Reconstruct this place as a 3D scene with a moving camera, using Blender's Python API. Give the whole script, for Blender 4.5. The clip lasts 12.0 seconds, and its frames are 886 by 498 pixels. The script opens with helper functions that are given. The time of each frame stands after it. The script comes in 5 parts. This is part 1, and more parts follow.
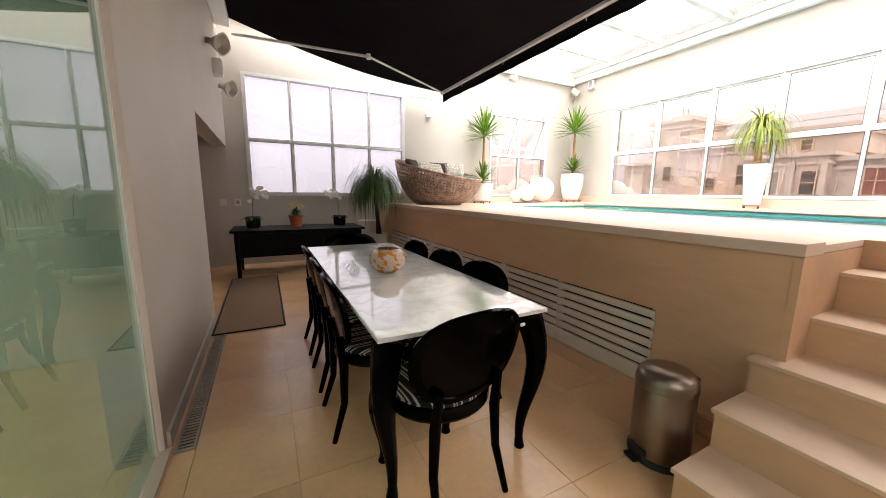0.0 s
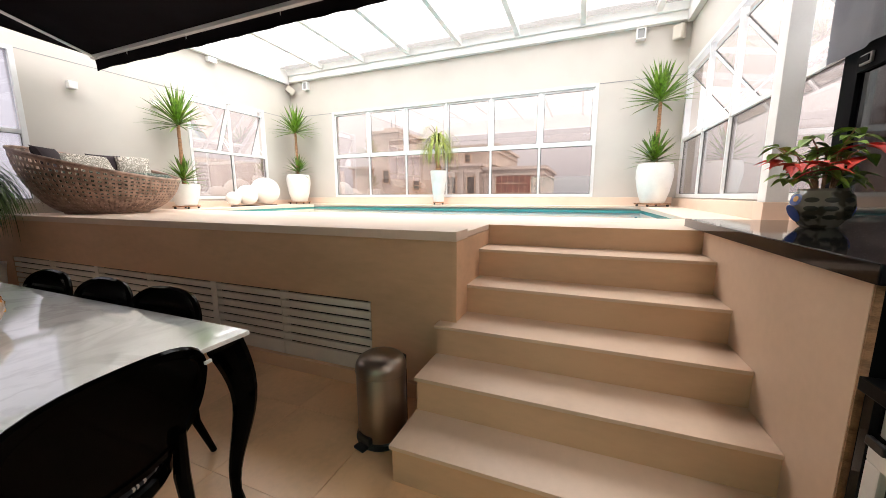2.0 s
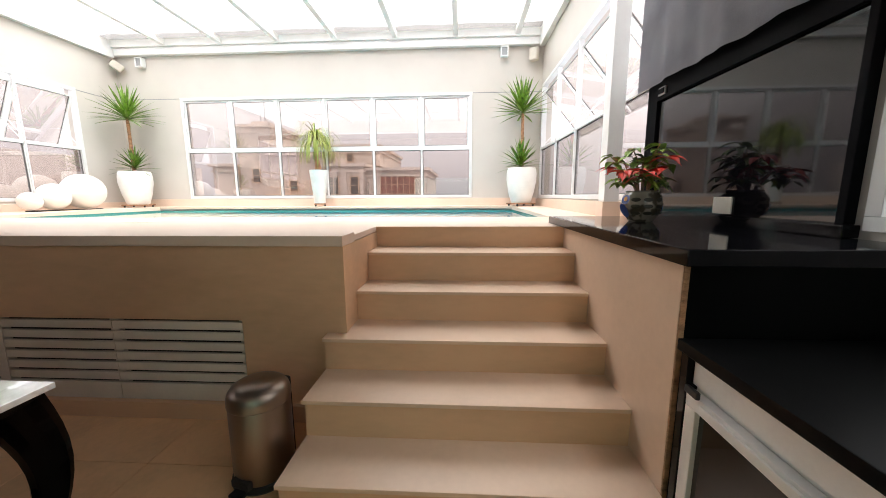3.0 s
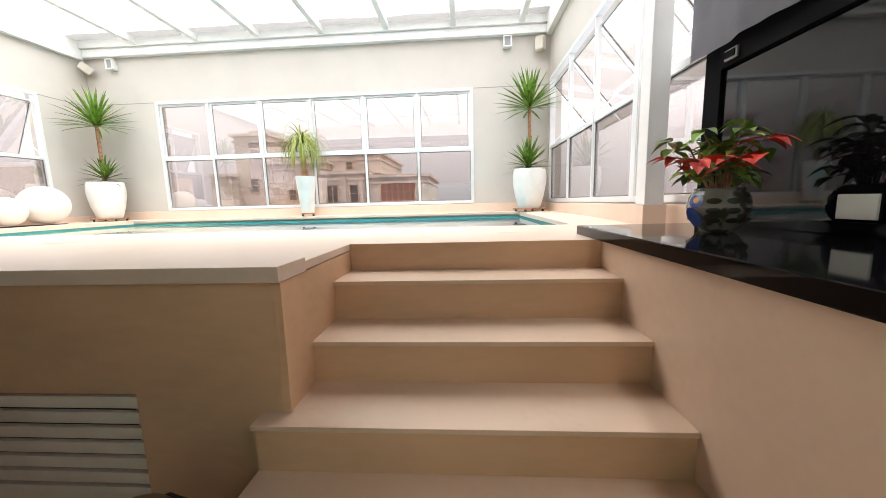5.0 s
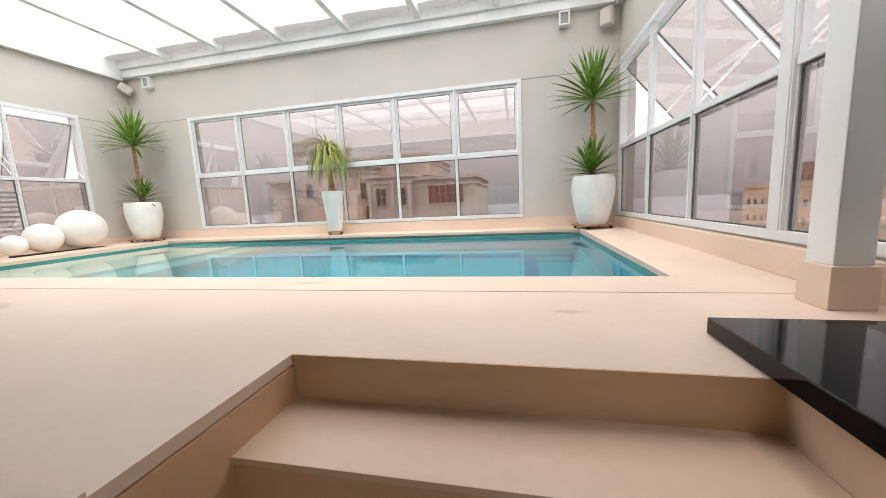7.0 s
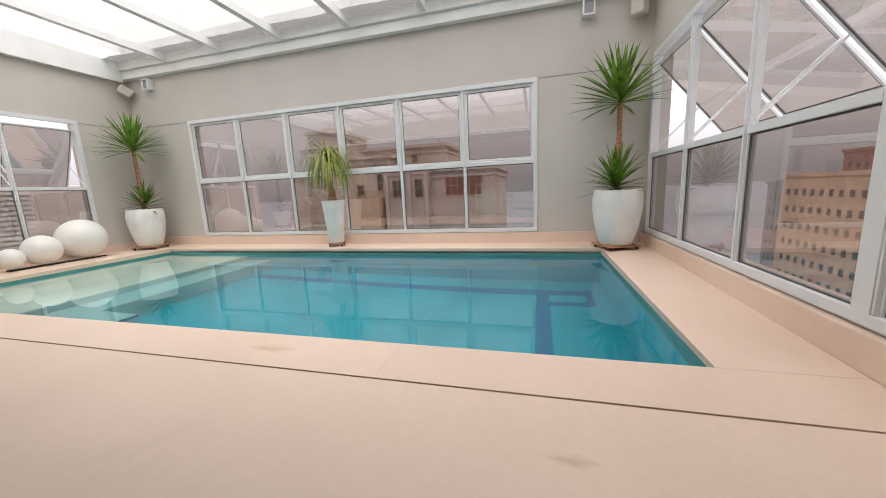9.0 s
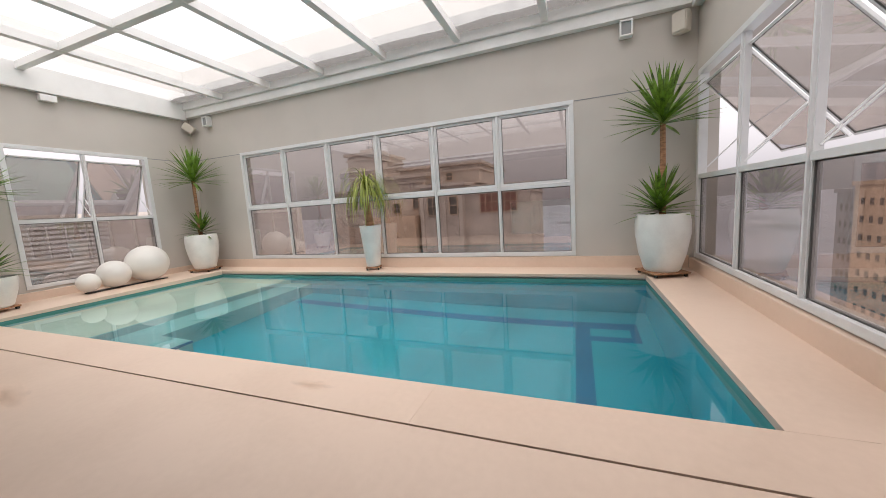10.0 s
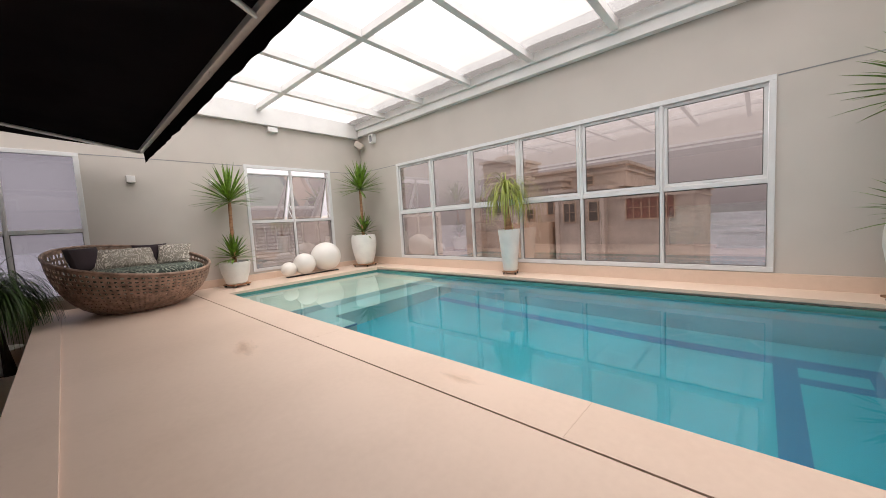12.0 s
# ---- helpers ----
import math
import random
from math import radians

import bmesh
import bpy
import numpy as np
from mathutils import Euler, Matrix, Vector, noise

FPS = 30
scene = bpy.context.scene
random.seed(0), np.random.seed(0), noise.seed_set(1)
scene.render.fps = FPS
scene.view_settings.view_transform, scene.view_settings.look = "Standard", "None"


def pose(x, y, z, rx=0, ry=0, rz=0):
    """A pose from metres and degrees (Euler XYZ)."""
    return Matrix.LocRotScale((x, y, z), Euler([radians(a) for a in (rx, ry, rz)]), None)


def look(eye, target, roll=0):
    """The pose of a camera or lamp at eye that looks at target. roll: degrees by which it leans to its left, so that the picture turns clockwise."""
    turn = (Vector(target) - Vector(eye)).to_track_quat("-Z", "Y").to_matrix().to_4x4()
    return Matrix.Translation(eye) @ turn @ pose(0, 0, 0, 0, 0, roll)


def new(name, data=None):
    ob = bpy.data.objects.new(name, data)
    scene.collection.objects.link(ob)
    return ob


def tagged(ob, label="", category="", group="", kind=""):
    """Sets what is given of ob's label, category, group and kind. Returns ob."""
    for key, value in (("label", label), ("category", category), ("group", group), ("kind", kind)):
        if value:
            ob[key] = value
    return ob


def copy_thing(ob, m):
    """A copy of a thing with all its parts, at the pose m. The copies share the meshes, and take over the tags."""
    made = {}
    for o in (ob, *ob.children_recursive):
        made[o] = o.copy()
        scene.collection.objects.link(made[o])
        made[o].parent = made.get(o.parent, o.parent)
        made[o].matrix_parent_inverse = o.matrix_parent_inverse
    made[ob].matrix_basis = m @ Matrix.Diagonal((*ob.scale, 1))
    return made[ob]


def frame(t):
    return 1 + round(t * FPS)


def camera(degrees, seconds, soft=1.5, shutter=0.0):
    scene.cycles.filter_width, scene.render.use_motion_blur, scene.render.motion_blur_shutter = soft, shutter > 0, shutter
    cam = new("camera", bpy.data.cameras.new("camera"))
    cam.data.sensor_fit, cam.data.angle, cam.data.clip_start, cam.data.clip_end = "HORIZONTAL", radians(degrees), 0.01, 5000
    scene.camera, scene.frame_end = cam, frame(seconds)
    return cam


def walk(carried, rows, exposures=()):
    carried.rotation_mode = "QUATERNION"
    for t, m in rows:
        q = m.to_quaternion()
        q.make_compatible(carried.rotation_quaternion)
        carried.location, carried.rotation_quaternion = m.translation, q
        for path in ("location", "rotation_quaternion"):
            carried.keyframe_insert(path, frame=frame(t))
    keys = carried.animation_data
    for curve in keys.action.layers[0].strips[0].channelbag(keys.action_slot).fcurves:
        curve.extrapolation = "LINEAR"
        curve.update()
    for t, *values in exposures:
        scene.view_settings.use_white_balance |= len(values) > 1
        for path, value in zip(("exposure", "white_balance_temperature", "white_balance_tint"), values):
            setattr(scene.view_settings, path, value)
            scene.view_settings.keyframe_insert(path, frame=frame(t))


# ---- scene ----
cam = camera(104.1, 12.0, soft=0.9)
PATH = [
    (0, (2.481, 1.421, 1.301), (3.383, 3.177, 0.981), 0.7),
    (0.5, (2.542, 1.405, 1.304), (3.657, 3.032, 0.97), -0.3),
    (1, (2.611, 1.38, 1.307), (3.997, 2.783, 0.971), -0.4),
    (1.5, (2.65, 1.363, 1.316), (4.304, 2.442, 1.004), -0.1),
    (2, (2.694, 1.36, 1.309), (4.53, 2.092, 1.001), -0.2),
    (2.5, (2.728, 1.367, 1.312), (4.663, 1.758, 0.992), 0.1),
    (3, (2.753, 1.381, 1.311), (4.727, 1.488, 1.005), -0.3),
    (3.2, (2.773, 1.385, 1.306), (4.747, 1.426, 0.989), -0.4),
    (4.8, (3.307, 1.381, 1.308), (5.287, 1.499, 1.05), -1.5),
    (5, (3.421, 1.373, 1.307), (5.398, 1.498, 1.036), -1.5),
    (5.5, (3.757, 1.395, 1.308), (5.744, 1.524, 1.114), -1.5),
    (6, (4.005, 1.381, 1.35), (5.988, 1.513, 1.124), -1.7),
    (6.5, (4.245, 1.32, 1.448), (6.208, 1.605, 1.188), -1.7),
    (7, (4.376, 1.284, 1.563), (6.313, 1.702, 1.292), -2.8),
    (7.2, (4.426, 1.264, 1.562), (6.364, 1.68, 1.294), -2.9),
    (8.8, (4.858, 1.185, 1.827), (6.783, 1.635, 1.522), -3.2),
    (9, (4.873, 1.182, 1.903), (6.773, 1.709, 1.565), -2.7),
    (9.5, (4.878, 1.172, 2.02), (6.729, 1.878, 1.739), -3.6),
    (10, (4.9, 1.183, 2.035), (6.752, 1.9, 1.794), -3.7),
    (10.5, (4.882, 1.228, 2.053), (6.697, 2.045, 1.866), -2.5),
    (11, (4.876, 1.274, 2.083), (6.602, 2.265, 1.887), -2.6),
    (11.5, (4.865, 1.307, 2.061), (6.484, 2.469, 1.897), -3.3),
    (12, (4.868, 1.311, 2.003), (6.34, 2.656, 1.844), -3.3),
]
EXPOSURES = [(0.0, 1.70, 6750, 12), (1.5, 1.44, 6600, 11), (3.2, 1.34, 6350, 10), (5.0, 1.27, 6300, 8), (6.0, 1.17, 6250, 8), (7.0, 0.68, 6350, 9), (9.0, 0.12, 6450, 11), (10.0, -0.02, 6550, 13), (10.6, -0.08, 6600, 14), (11.3, 0.05, 6650, 15), (12.0, 0.16, 6700, 15)]
walk(cam, [(t, look(eye, target, roll)) for t, eye, target, roll in PATH], EXPOSURES)

# ---- light: overcast sky through the glazed roof and the windows ----
world = bpy.data.worlds.new("overcast")
scene.world = world
world.use_nodes = True
wn, wl = world.node_tree.nodes, world.node_tree.links
wn.clear()
w_out = wn.new("ShaderNodeOutputWorld")
w_bg = wn.new("ShaderNodeBackground")
w_sky = wn.new("ShaderNodeTexSky")
w_sky.sky_type = "NISHITA"
w_sky.sun_disc = False
w_sky.sun_elevation, w_sky.sun_rotation = radians(58), radians(200)
w_sky.dust_density, w_sky.air_density = 6.0, 1.5
w_hsv = wn.new("ShaderNodeHueSaturation")
w_hsv.inputs["Saturation"].default_value = 0.12
w_co = wn.new("ShaderNodeTexCoord")
w_sep = wn.new("ShaderNodeSeparateXYZ")
w_ramp = wn.new("ShaderNodeValToRGB")
w_ramp.color_ramp.elements[0].position, w_ramp.color_ramp.elements[0].color = 0.0, (4.9, 4.6, 4.9, 1)
w_ramp.color_ramp.elements[1].position, w_ramp.color_ramp.elements[1].color = 0.9, (25, 24.5, 24.0, 1)
w_mix = wn.new("ShaderNodeMixRGB")
w_mix.inputs[0].default_value = 0.8
wl.new(w_sky.outputs[0], w_hsv.inputs["Color"])
wl.new(w_co.outputs["Generated"], w_sep.inputs[0])
wl.new(w_sep.outputs["Z"], w_ramp.inputs[0])
wl.new(w_hsv.outputs[0], w_mix.inputs[1])
wl.new(w_ramp.outputs[0], w_mix.inputs[2])
wl.new(w_mix.outputs[0], w_bg.inputs["Color"])
w_bg.inputs["Strength"].default_value = 0.15
wl.new(w_bg.outputs[0], w_out.inputs[0])

sun_data = bpy.data.lights.new("sun", "SUN")
sun_data.energy, sun_data.angle, sun_data.color = 0.6, radians(25), (1.0, 0.97, 0.93)
sun = new("sun", sun_data)
sun.matrix_world = look((5, -4, 30), (8, 3.5, 1))


# ---- materials ----
def mat(name, col, rough=0.5, metal=0.0, var=0.08, scale=3.0, fine=60.0, bump=0.05, spec=0.5, coat=0.0, col2=None, stretch=(1, 1, 1), sheen=0.0):
    m = bpy.data.materials.new(name)
    m.use_nodes = True
    n, l = m.node_tree.nodes, m.node_tree.links
    b = n["Principled BSDF"]
    b.inputs["Roughness"].default_value, b.inputs["Metallic"].default_value = rough, metal
    b.inputs["Specular IOR Level"].default_value, b.inputs["Coat Weight"].default_value = spec, coat
    b.inputs["Sheen Weight"].default_value = sheen
    co, mp = n.new("ShaderNodeTexCoord"), n.new("ShaderNodeMapping")
    mp.inputs["Scale"].default_value = stretch
    l.new(co.outputs["Object"], mp.inputs[0])
    a, f = n.new("ShaderNodeTexNoise"), n.new("ShaderNodeTexNoise")
    a.inputs["Scale"].default_value, a.inputs["Detail"].default_value = scale, 5
    f.inputs["Scale"].default_value, f.inputs["Detail"].default_value = fine, 3
    l.new(mp.outputs[0], a.inputs[0]), l.new(mp.outputs[0], f.inputs[0])
    ramp = n.new("ShaderNodeValToRGB")
    lo = col2 or tuple(c * (1 - 1.6 * var) for c in col)
    hi = tuple(min(1, c * (1 + 0.8 * var)) for c in col)
    ramp.color_ramp.elements[0].position, ramp.color_ramp.elements[0].color = 0.3, (*lo, 1)
    ramp.color_ramp.elements[1].position, ramp.color_ramp.elements[1].color = 0.65, (*hi, 1)
    add = n.new("ShaderNodeMath")
    add.operation = "MULTIPLY_ADD"
    add.inputs[1].default_value = 0.3
    l.new(f.outputs[0], add.inputs[0]), l.new(a.outputs[0], add.inputs[2])
    sub = n.new("ShaderNodeMath")
    sub.operation = "SUBTRACT"
    sub.inputs[1].default_value = 0.15
    l.new(add.outputs[0], sub.inputs[0])
    info = n.new("ShaderNodeObjectInfo")
    jit = n.new("ShaderNodeMath")
    jit.operation = "MULTIPLY_ADD"
    jit.inputs[1].default_value = 0.12
    l.new(info.outputs["Random"], jit.inputs[0]), l.new(sub.outputs[0], jit.inputs[2])
    l.new(jit.outputs[0], ramp.inputs[0]), l.new(ramp.outputs[0], b.inputs["Base Color"])
    if bump:
        bp = n.new("ShaderNodeBump")
        bp.inputs["Strength"].default_value, bp.inputs["Distance"].default_value = bump, 0.01
        l.new(f.outputs[0], bp.inputs["Height"]), l.new(bp.outputs[0], b.inputs["Normal"])
    return m


def glass(name, tint, gloss=1.0, haze=0.0, haze_col=(0.8, 0.8, 0.8), rough=0.0, milky=False):
    """A pane: clear tinted glass with a mirror-like skin."""
    m = bpy.data.materials.new(name)
    m.use_nodes = True
    n, l = m.node_tree.nodes, m.node_tree.links
    n.clear()
    out, tr, gl = n.new("ShaderNodeOutputMaterial"), n.new("ShaderNodeBsdfTransparent"), n.new("ShaderNodeBsdfGlossy")
    tr.inputs[0].default_value = (*tint, 1)
    gl.inputs["Roughness"].default_value = rough
    fr = n.new("ShaderNodeLayerWeight")
    power, mul = n.new("ShaderNodeMath"), n.new("ShaderNodeMath")
    power.operation = "POWER"
    fr.inputs[0].default_value, power.inputs[1].default_value = 0.5, 5.0
    mul.operation, mul.use_clamp = "MULTIPLY_ADD", True
    mul.inputs[1].default_value, mul.inputs[2].default_value = 0.8, 0.04 * gloss
    l.new(fr.outputs["Facing"], power.inputs[0]), l.new(power.outputs[0], mul.inputs[0])
    mix = n.new("ShaderNodeMixShader")
    l.new(mul.outputs[0], mix.inputs[0])
    body = tr.outputs[0]
    if haze:
        di, mh = n.new("ShaderNodeBsdfDiffuse" if milky else "ShaderNodeBsdfTranslucent"), n.new("ShaderNodeMixShader")
        di.inputs[0].default_value = (*haze_col, 1)
        mh.inputs[0].default_value = haze
        l.new(tr.outputs[0], mh.inputs[1]), l.new(di.outputs[0], mh.inputs[2])
        body = mh.outputs[0]
    l.new(body, mix.inputs[1]), l.new(gl.outputs[0], mix.inputs[2]), l.new(mix.outputs[0], out.inputs[0])
    return m


def stripes(name, cols, scale, rough=0.8, axis=0):
    m = mat(name, cols[0], rough, var=0.05, bump=0.2, fine=300)
    n, l = m.node_tree.nodes, m.node_tree.links
    co, sep, ramp = n.new("ShaderNodeTexCoord"), n.new("ShaderNodeSeparateXYZ"), n.new("ShaderNodeValToRGB")
    mul, fra = n.new("ShaderNodeMath"), n.new("ShaderNodeMath")
    mul.operation, fra.operation = "MULTIPLY_ADD", "FRACT"
    mul.inputs[1].default_value, mul.inputs[2].default_value = scale, 20.25
    l.new(co.outputs["Object"], sep.inputs[0]), l.new(sep.outputs[axis], mul.inputs[0]), l.new(mul.outputs[0], fra.inputs[0])
    l.new(fra.outputs[0], ramp.inputs[0])
    ramp.color_ramp.interpolation = "CONSTANT"
    e = ramp.color_ramp.elements
    e[0].position, e[0].color = 0, (*cols[0], 1)
    e[1].position, e[1].color = 0.45, (*cols[1], 1)
    for p, c in ((0.55, cols[0]), (0.62, cols[1]), (0.7, cols[0]), (0.88, cols[1])):
        k = e.new(p)
        k.color = (*c, 1)
    l.new(ramp.outputs[0], n["Principled BSDF"].inputs["Base Color"])
    return m


def veined(name, col, vein, rough, scale=2.0, coat=0.5):
    """Polished marble: a pale ground with soft grey veins."""
    m = mat(name, col, rough, var=0.04, scale=scale, bump=0.0, coat=coat)
    n, l = m.node_tree.nodes, m.node_tree.links
    co, no, ramp, mix = n.new("ShaderNodeTexCoord"), n.new("ShaderNodeTexNoise"), n.new("ShaderNodeValToRGB"), n.new("ShaderNodeMixRGB")
    no.inputs["Scale"].default_value, no.inputs["Detail"].default_value, no.inputs["Distortion"].default_value = scale, 8, 1.6
    l.new(co.outputs["Object"], no.inputs[0]), l.new(no.outputs[0], ramp.inputs[0])
    e = ramp.color_ramp.elements
    e[0].position, e[0].color = 0.44, (0, 0, 0, 1)
    e[1].position, e[1].color = 0.5, (0.7, 0.7, 0.7, 1)
    k = e.new(0.56)
    k.color = (0, 0, 0, 1)
    b = n["Principled BSDF"]
    old = b.inputs["Base Color"].links[0].from_socket
    l.new(ramp.outputs[0], mix.inputs[0]), l.new(old, mix.inputs[1])
    mix.inputs[2].default_value = (*vein, 1)
    l.new(mix.outputs[0], b.inputs["Base Color"])
    return m


def leafprint(name, ground, mark, scale):
    """Woven cloth printed with leaf strokes."""
    m = mat(name, ground, 0.85, var=0.1, bump=0.15, fine=250)
    n, l = m.node_tree.nodes, m.node_tree.links
    co, wa, vo, ramp, mix, mu = (n.new(k) for k in ("ShaderNodeTexCoord", "ShaderNodeTexWave", "ShaderNodeTexVoronoi", "ShaderNodeValToRGB", "ShaderNodeMixRGB", "ShaderNodeMath"))
    vo.inputs["Scale"].default_value = scale * 1.9
    wa.inputs["Scale"].default_value, wa.inputs["Distortion"].default_value, wa.inputs["Detail"].default_value = scale * 0.7, 22, 3
    l.new(co.outputs["Object"], vo.inputs["Vector"]), l.new(co.outputs["Object"], wa.inputs[0])
    mu.operation = "SUBTRACT"
    l.new(wa.outputs[1], mu.inputs[0]), l.new(vo.outputs["Distance"], mu.inputs[1])
    l.new(mu.outputs[0], ramp.inputs[0])
    ramp.color_ramp.elements[0].position, ramp.color_ramp.elements[1].position = 0.2, 0.3
    b = n["Principled BSDF"]
    old = b.inputs["Base Color"].links[0].from_socket
    l.new(ramp.outputs[0], mix.inputs[0]), l.new(old, mix.inputs[1])
    mix.inputs[2].default_value = (*mark, 1)
    l.new(mix.outputs[0], b.inputs["Base Color"])
    return m


def blotched(name, ground, spots, scale, rough=0.15, lo=0.55, hi=0.6, trans=0.0):
    m = mat(name, ground, rough, var=0.05, bump=0.0, coat=0.5)
    n, l = m.node_tree.nodes, m.node_tree.links
    co, no, ramp, mix = n.new("ShaderNodeTexCoord"), n.new("ShaderNodeTexNoise"), n.new("ShaderNodeValToRGB"), n.new("ShaderNodeMixRGB")
    no.inputs["Scale"].default_value, no.inputs["Detail"].default_value = scale, 1
    l.new(co.outputs["Object"], no.inputs[0]), l.new(no.outputs[0], ramp.inputs[0])
    ramp.color_ramp.elements[0].position, ramp.color_ramp.elements[1].position = lo, hi
    b = n["Principled BSDF"]
    old = b.inputs["Base Color"].links[0].from_socket
    l.new(ramp.outputs[0], mix.inputs[0]), l.new(old, mix.inputs[1])
    mix.inputs[2].default_value = (*spots, 1)
    l.new(mix.outputs[0], b.inputs["Base Color"])
    b.inputs["Transmission Weight"].default_value = trans
    return m


def pooltile(name, col, grout, size):
    """Glazed mosaic of small square tiles."""
    m = mat(name, col, 0.25, var=0.12, scale=1.2, bump=0.0)
    n, l = m.node_tree.nodes, m.node_tree.links
    b = n["Principled BSDF"]
    old = b.inputs["Base Color"].links[0].from_socket
    co, sep, mix = n.new("ShaderNodeTexCoord"), n.new("ShaderNodeSeparateXYZ"), n.new("ShaderNodeMixRGB")
    l.new(co.outputs["Object"], sep.inputs[0])
    top = None
    for ax in range(3):
        mul, fr, gt = (n.new("ShaderNodeMath") for _ in range(3))
        mul.operation, fr.operation, gt.operation = "MULTIPLY", "FRACT", "GREATER_THAN"
        mul.inputs[1].default_value, gt.inputs[1].default_value = 1 / size, 0.9
        l.new(sep.outputs[ax], mul.inputs[0]), l.new(mul.outputs[0], fr.inputs[0]), l.new(fr.outputs[0], gt.inputs[0])
        if top is None:
            top = gt
        else:
            mx = n.new("ShaderNodeMath")
            mx.operation = "MAXIMUM"
            l.new(top.outputs[0], mx.inputs[0]), l.new(gt.outputs[0], mx.inputs[1])
            top = mx
    dim = n.new("ShaderNodeMath")
    dim.operation = "MULTIPLY"
    dim.inputs[1].default_value = 0.35
    l.new(top.outputs[0], dim.inputs[0]), l.new(dim.outputs[0], mix.inputs[0]), l.new(old, mix.inputs[1])
    mix.inputs[2].default_value = (*grout, 1)
    l.new(mix.outputs[0], b.inputs["Base Color"])
    return m


def watery(name):
    m = bpy.data.materials.new(name)
    m.use_nodes = True
    n, l = m.node_tree.nodes, m.node_tree.links
    b = n["Principled BSDF"]
    b.inputs["Base Color"].default_value = (0.9, 1.0, 1.0, 1)
    b.inputs["Roughness"].default_value, b.inputs["IOR"].default_value = 0.0, 1.33
    b.inputs["Transmission Weight"].default_value = 1.0
    co, no, bp = n.new("ShaderNodeTexCoord"), n.new("ShaderNodeTexNoise"), n.new("ShaderNodeBump")
    no.inputs["Scale"].default_value, no.inputs["Detail"].default_value = 2.5, 2
    bp.inputs["Strength"].default_value, bp.inputs["Distance"].default_value = 0.02, 0.02
    l.new(co.outputs["Object"], no.inputs[0]), l.new(no.outputs[0], bp.inputs["Height"]), l.new(bp.outputs[0], b.inputs["Normal"])
    return m


PAINT = mat("wall_paint", (0.575, 0.53, 0.482), 0.9, var=0.03, scale=1.5, fine=220, bump=0.08)
PAINT_LIGHT = mat("wall_paint_light", (0.60, 0.54, 0.475), 0.55, var=0.03, scale=1.5, fine=220, bump=0.04)
WHITE = mat("white_enamel", (0.84, 0.83, 0.81), 0.35, var=0.03, scale=4, bump=0.02)
ALU = mat("white_aluminium", (0.72, 0.72, 0.715), 0.35, var=0.03, scale=6, bump=0.01)
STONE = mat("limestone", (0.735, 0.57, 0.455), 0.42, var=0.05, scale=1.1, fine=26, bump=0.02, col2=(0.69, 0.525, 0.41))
# same limestone as the deck, with the shade over the steps put into its colour
STEP_SHADED = mat("limestone_step_shaded", (0.73, 0.525, 0.38), 0.42, var=0.05, scale=1.3, fine=26, bump=0.02, col2=(0.67, 0.475, 0.34))
# deeper orange paints the shade on upright stone faces; the streaks are grain
STONE_WALL_SHADED = mat("limestone_wall_shaded", (0.71, 0.445, 0.27), 0.5, var=0.07, scale=1.6, fine=18, bump=0.02, col2=(0.61, 0.375, 0.225), stretch=(1, 0.5, 1.6))
TILE = mat("beige_porcelain", (0.84, 0.51, 0.275), 0.24, var=0.08, scale=2.6, fine=30, bump=0.0, col2=(0.72, 0.44, 0.25))
SLAT = mat("cream_slat_paint", (0.74, 0.65, 0.56), 0.55, var=0.04, scale=5, bump=0.02)
GROUT = mat("grout", (0.56, 0.38, 0.25), 0.85, var=0.08)
DRAIN_GREY = mat("grey_grate", (0.40, 0.32, 0.26), 0.6, 0.0, var=0.15, scale=8)
GASKET = mat("grey_rubber_gasket", (0.10, 0.095, 0.09), 0.7, var=0.1, bump=0.0)
# near-black colour paints the shade inside slots and the grille recess
GAP = mat("dark_gap_shade", (0.03, 0.025, 0.02), 0.9, var=0.1)
BLACK = mat("black_lacquer", (0.001, 0.001, 0.001), 0.10, var=0.1, bump=0.0, spec=0.04)
BLACK_WOOD = mat("black_stained_wood", (0.002, 0.002, 0.002), 0.4, var=0.2, scale=6, bump=0.03, spec=0.12)
GRANITE = mat("black_granite", (0.004, 0.004, 0.005), 0.06, var=0.3, scale=90, fine=300, bump=0.0, spec=0.2)
DARK_FRAME = mat("dark_frame", (0.003, 0.003, 0.004), 0.6, var=0.1, spec=0.06)
MARBLE = veined("white_marble", (0.92, 0.915, 0.90), (0.70, 0.69, 0.68), 0.04, 2.6, 1.0)
MARBLE.node_tree.nodes["Principled BSDF"].inputs["Coat IOR"].default_value = 1.6
AWNING = mat("black_awning_cloth", (0.020, 0.017, 0.018), 0.9, var=0.12, scale=2, fine=200, bump=0.1, spec=0.0)
CLOTH = mat("grey_cloth", (0.30, 0.295, 0.32), 0.85, var=0.15, scale=3, fine=200, bump=0.15)
LAMINATE = mat("black_laminate", (0.004, 0.004, 0.004), 0.35, var=0.1, bump=0.0, spec=0.08)
STEEL = mat("brushed_steel", (0.30, 0.24, 0.195), 0.36, 1.0, var=0.08, scale=3, fine=40, bump=0.02, stretch=(1, 1, 0.05))
STEEL_PALE = mat("satin_steel", (0.78, 0.76, 0.73), 0.40, 0.25, var=0.05, scale=5, bump=0.01)
PLASTIC = mat("black_plastic", (0.015, 0.015, 0.015), 0.45, var=0.1)
CREAM = mat("cream_plastic", (0.60, 0.545, 0.47), 0.5, var=0.05)
GREY_MESH = mat("grey_mesh", (0.28, 0.28, 0.28), 0.7, var=0.1)
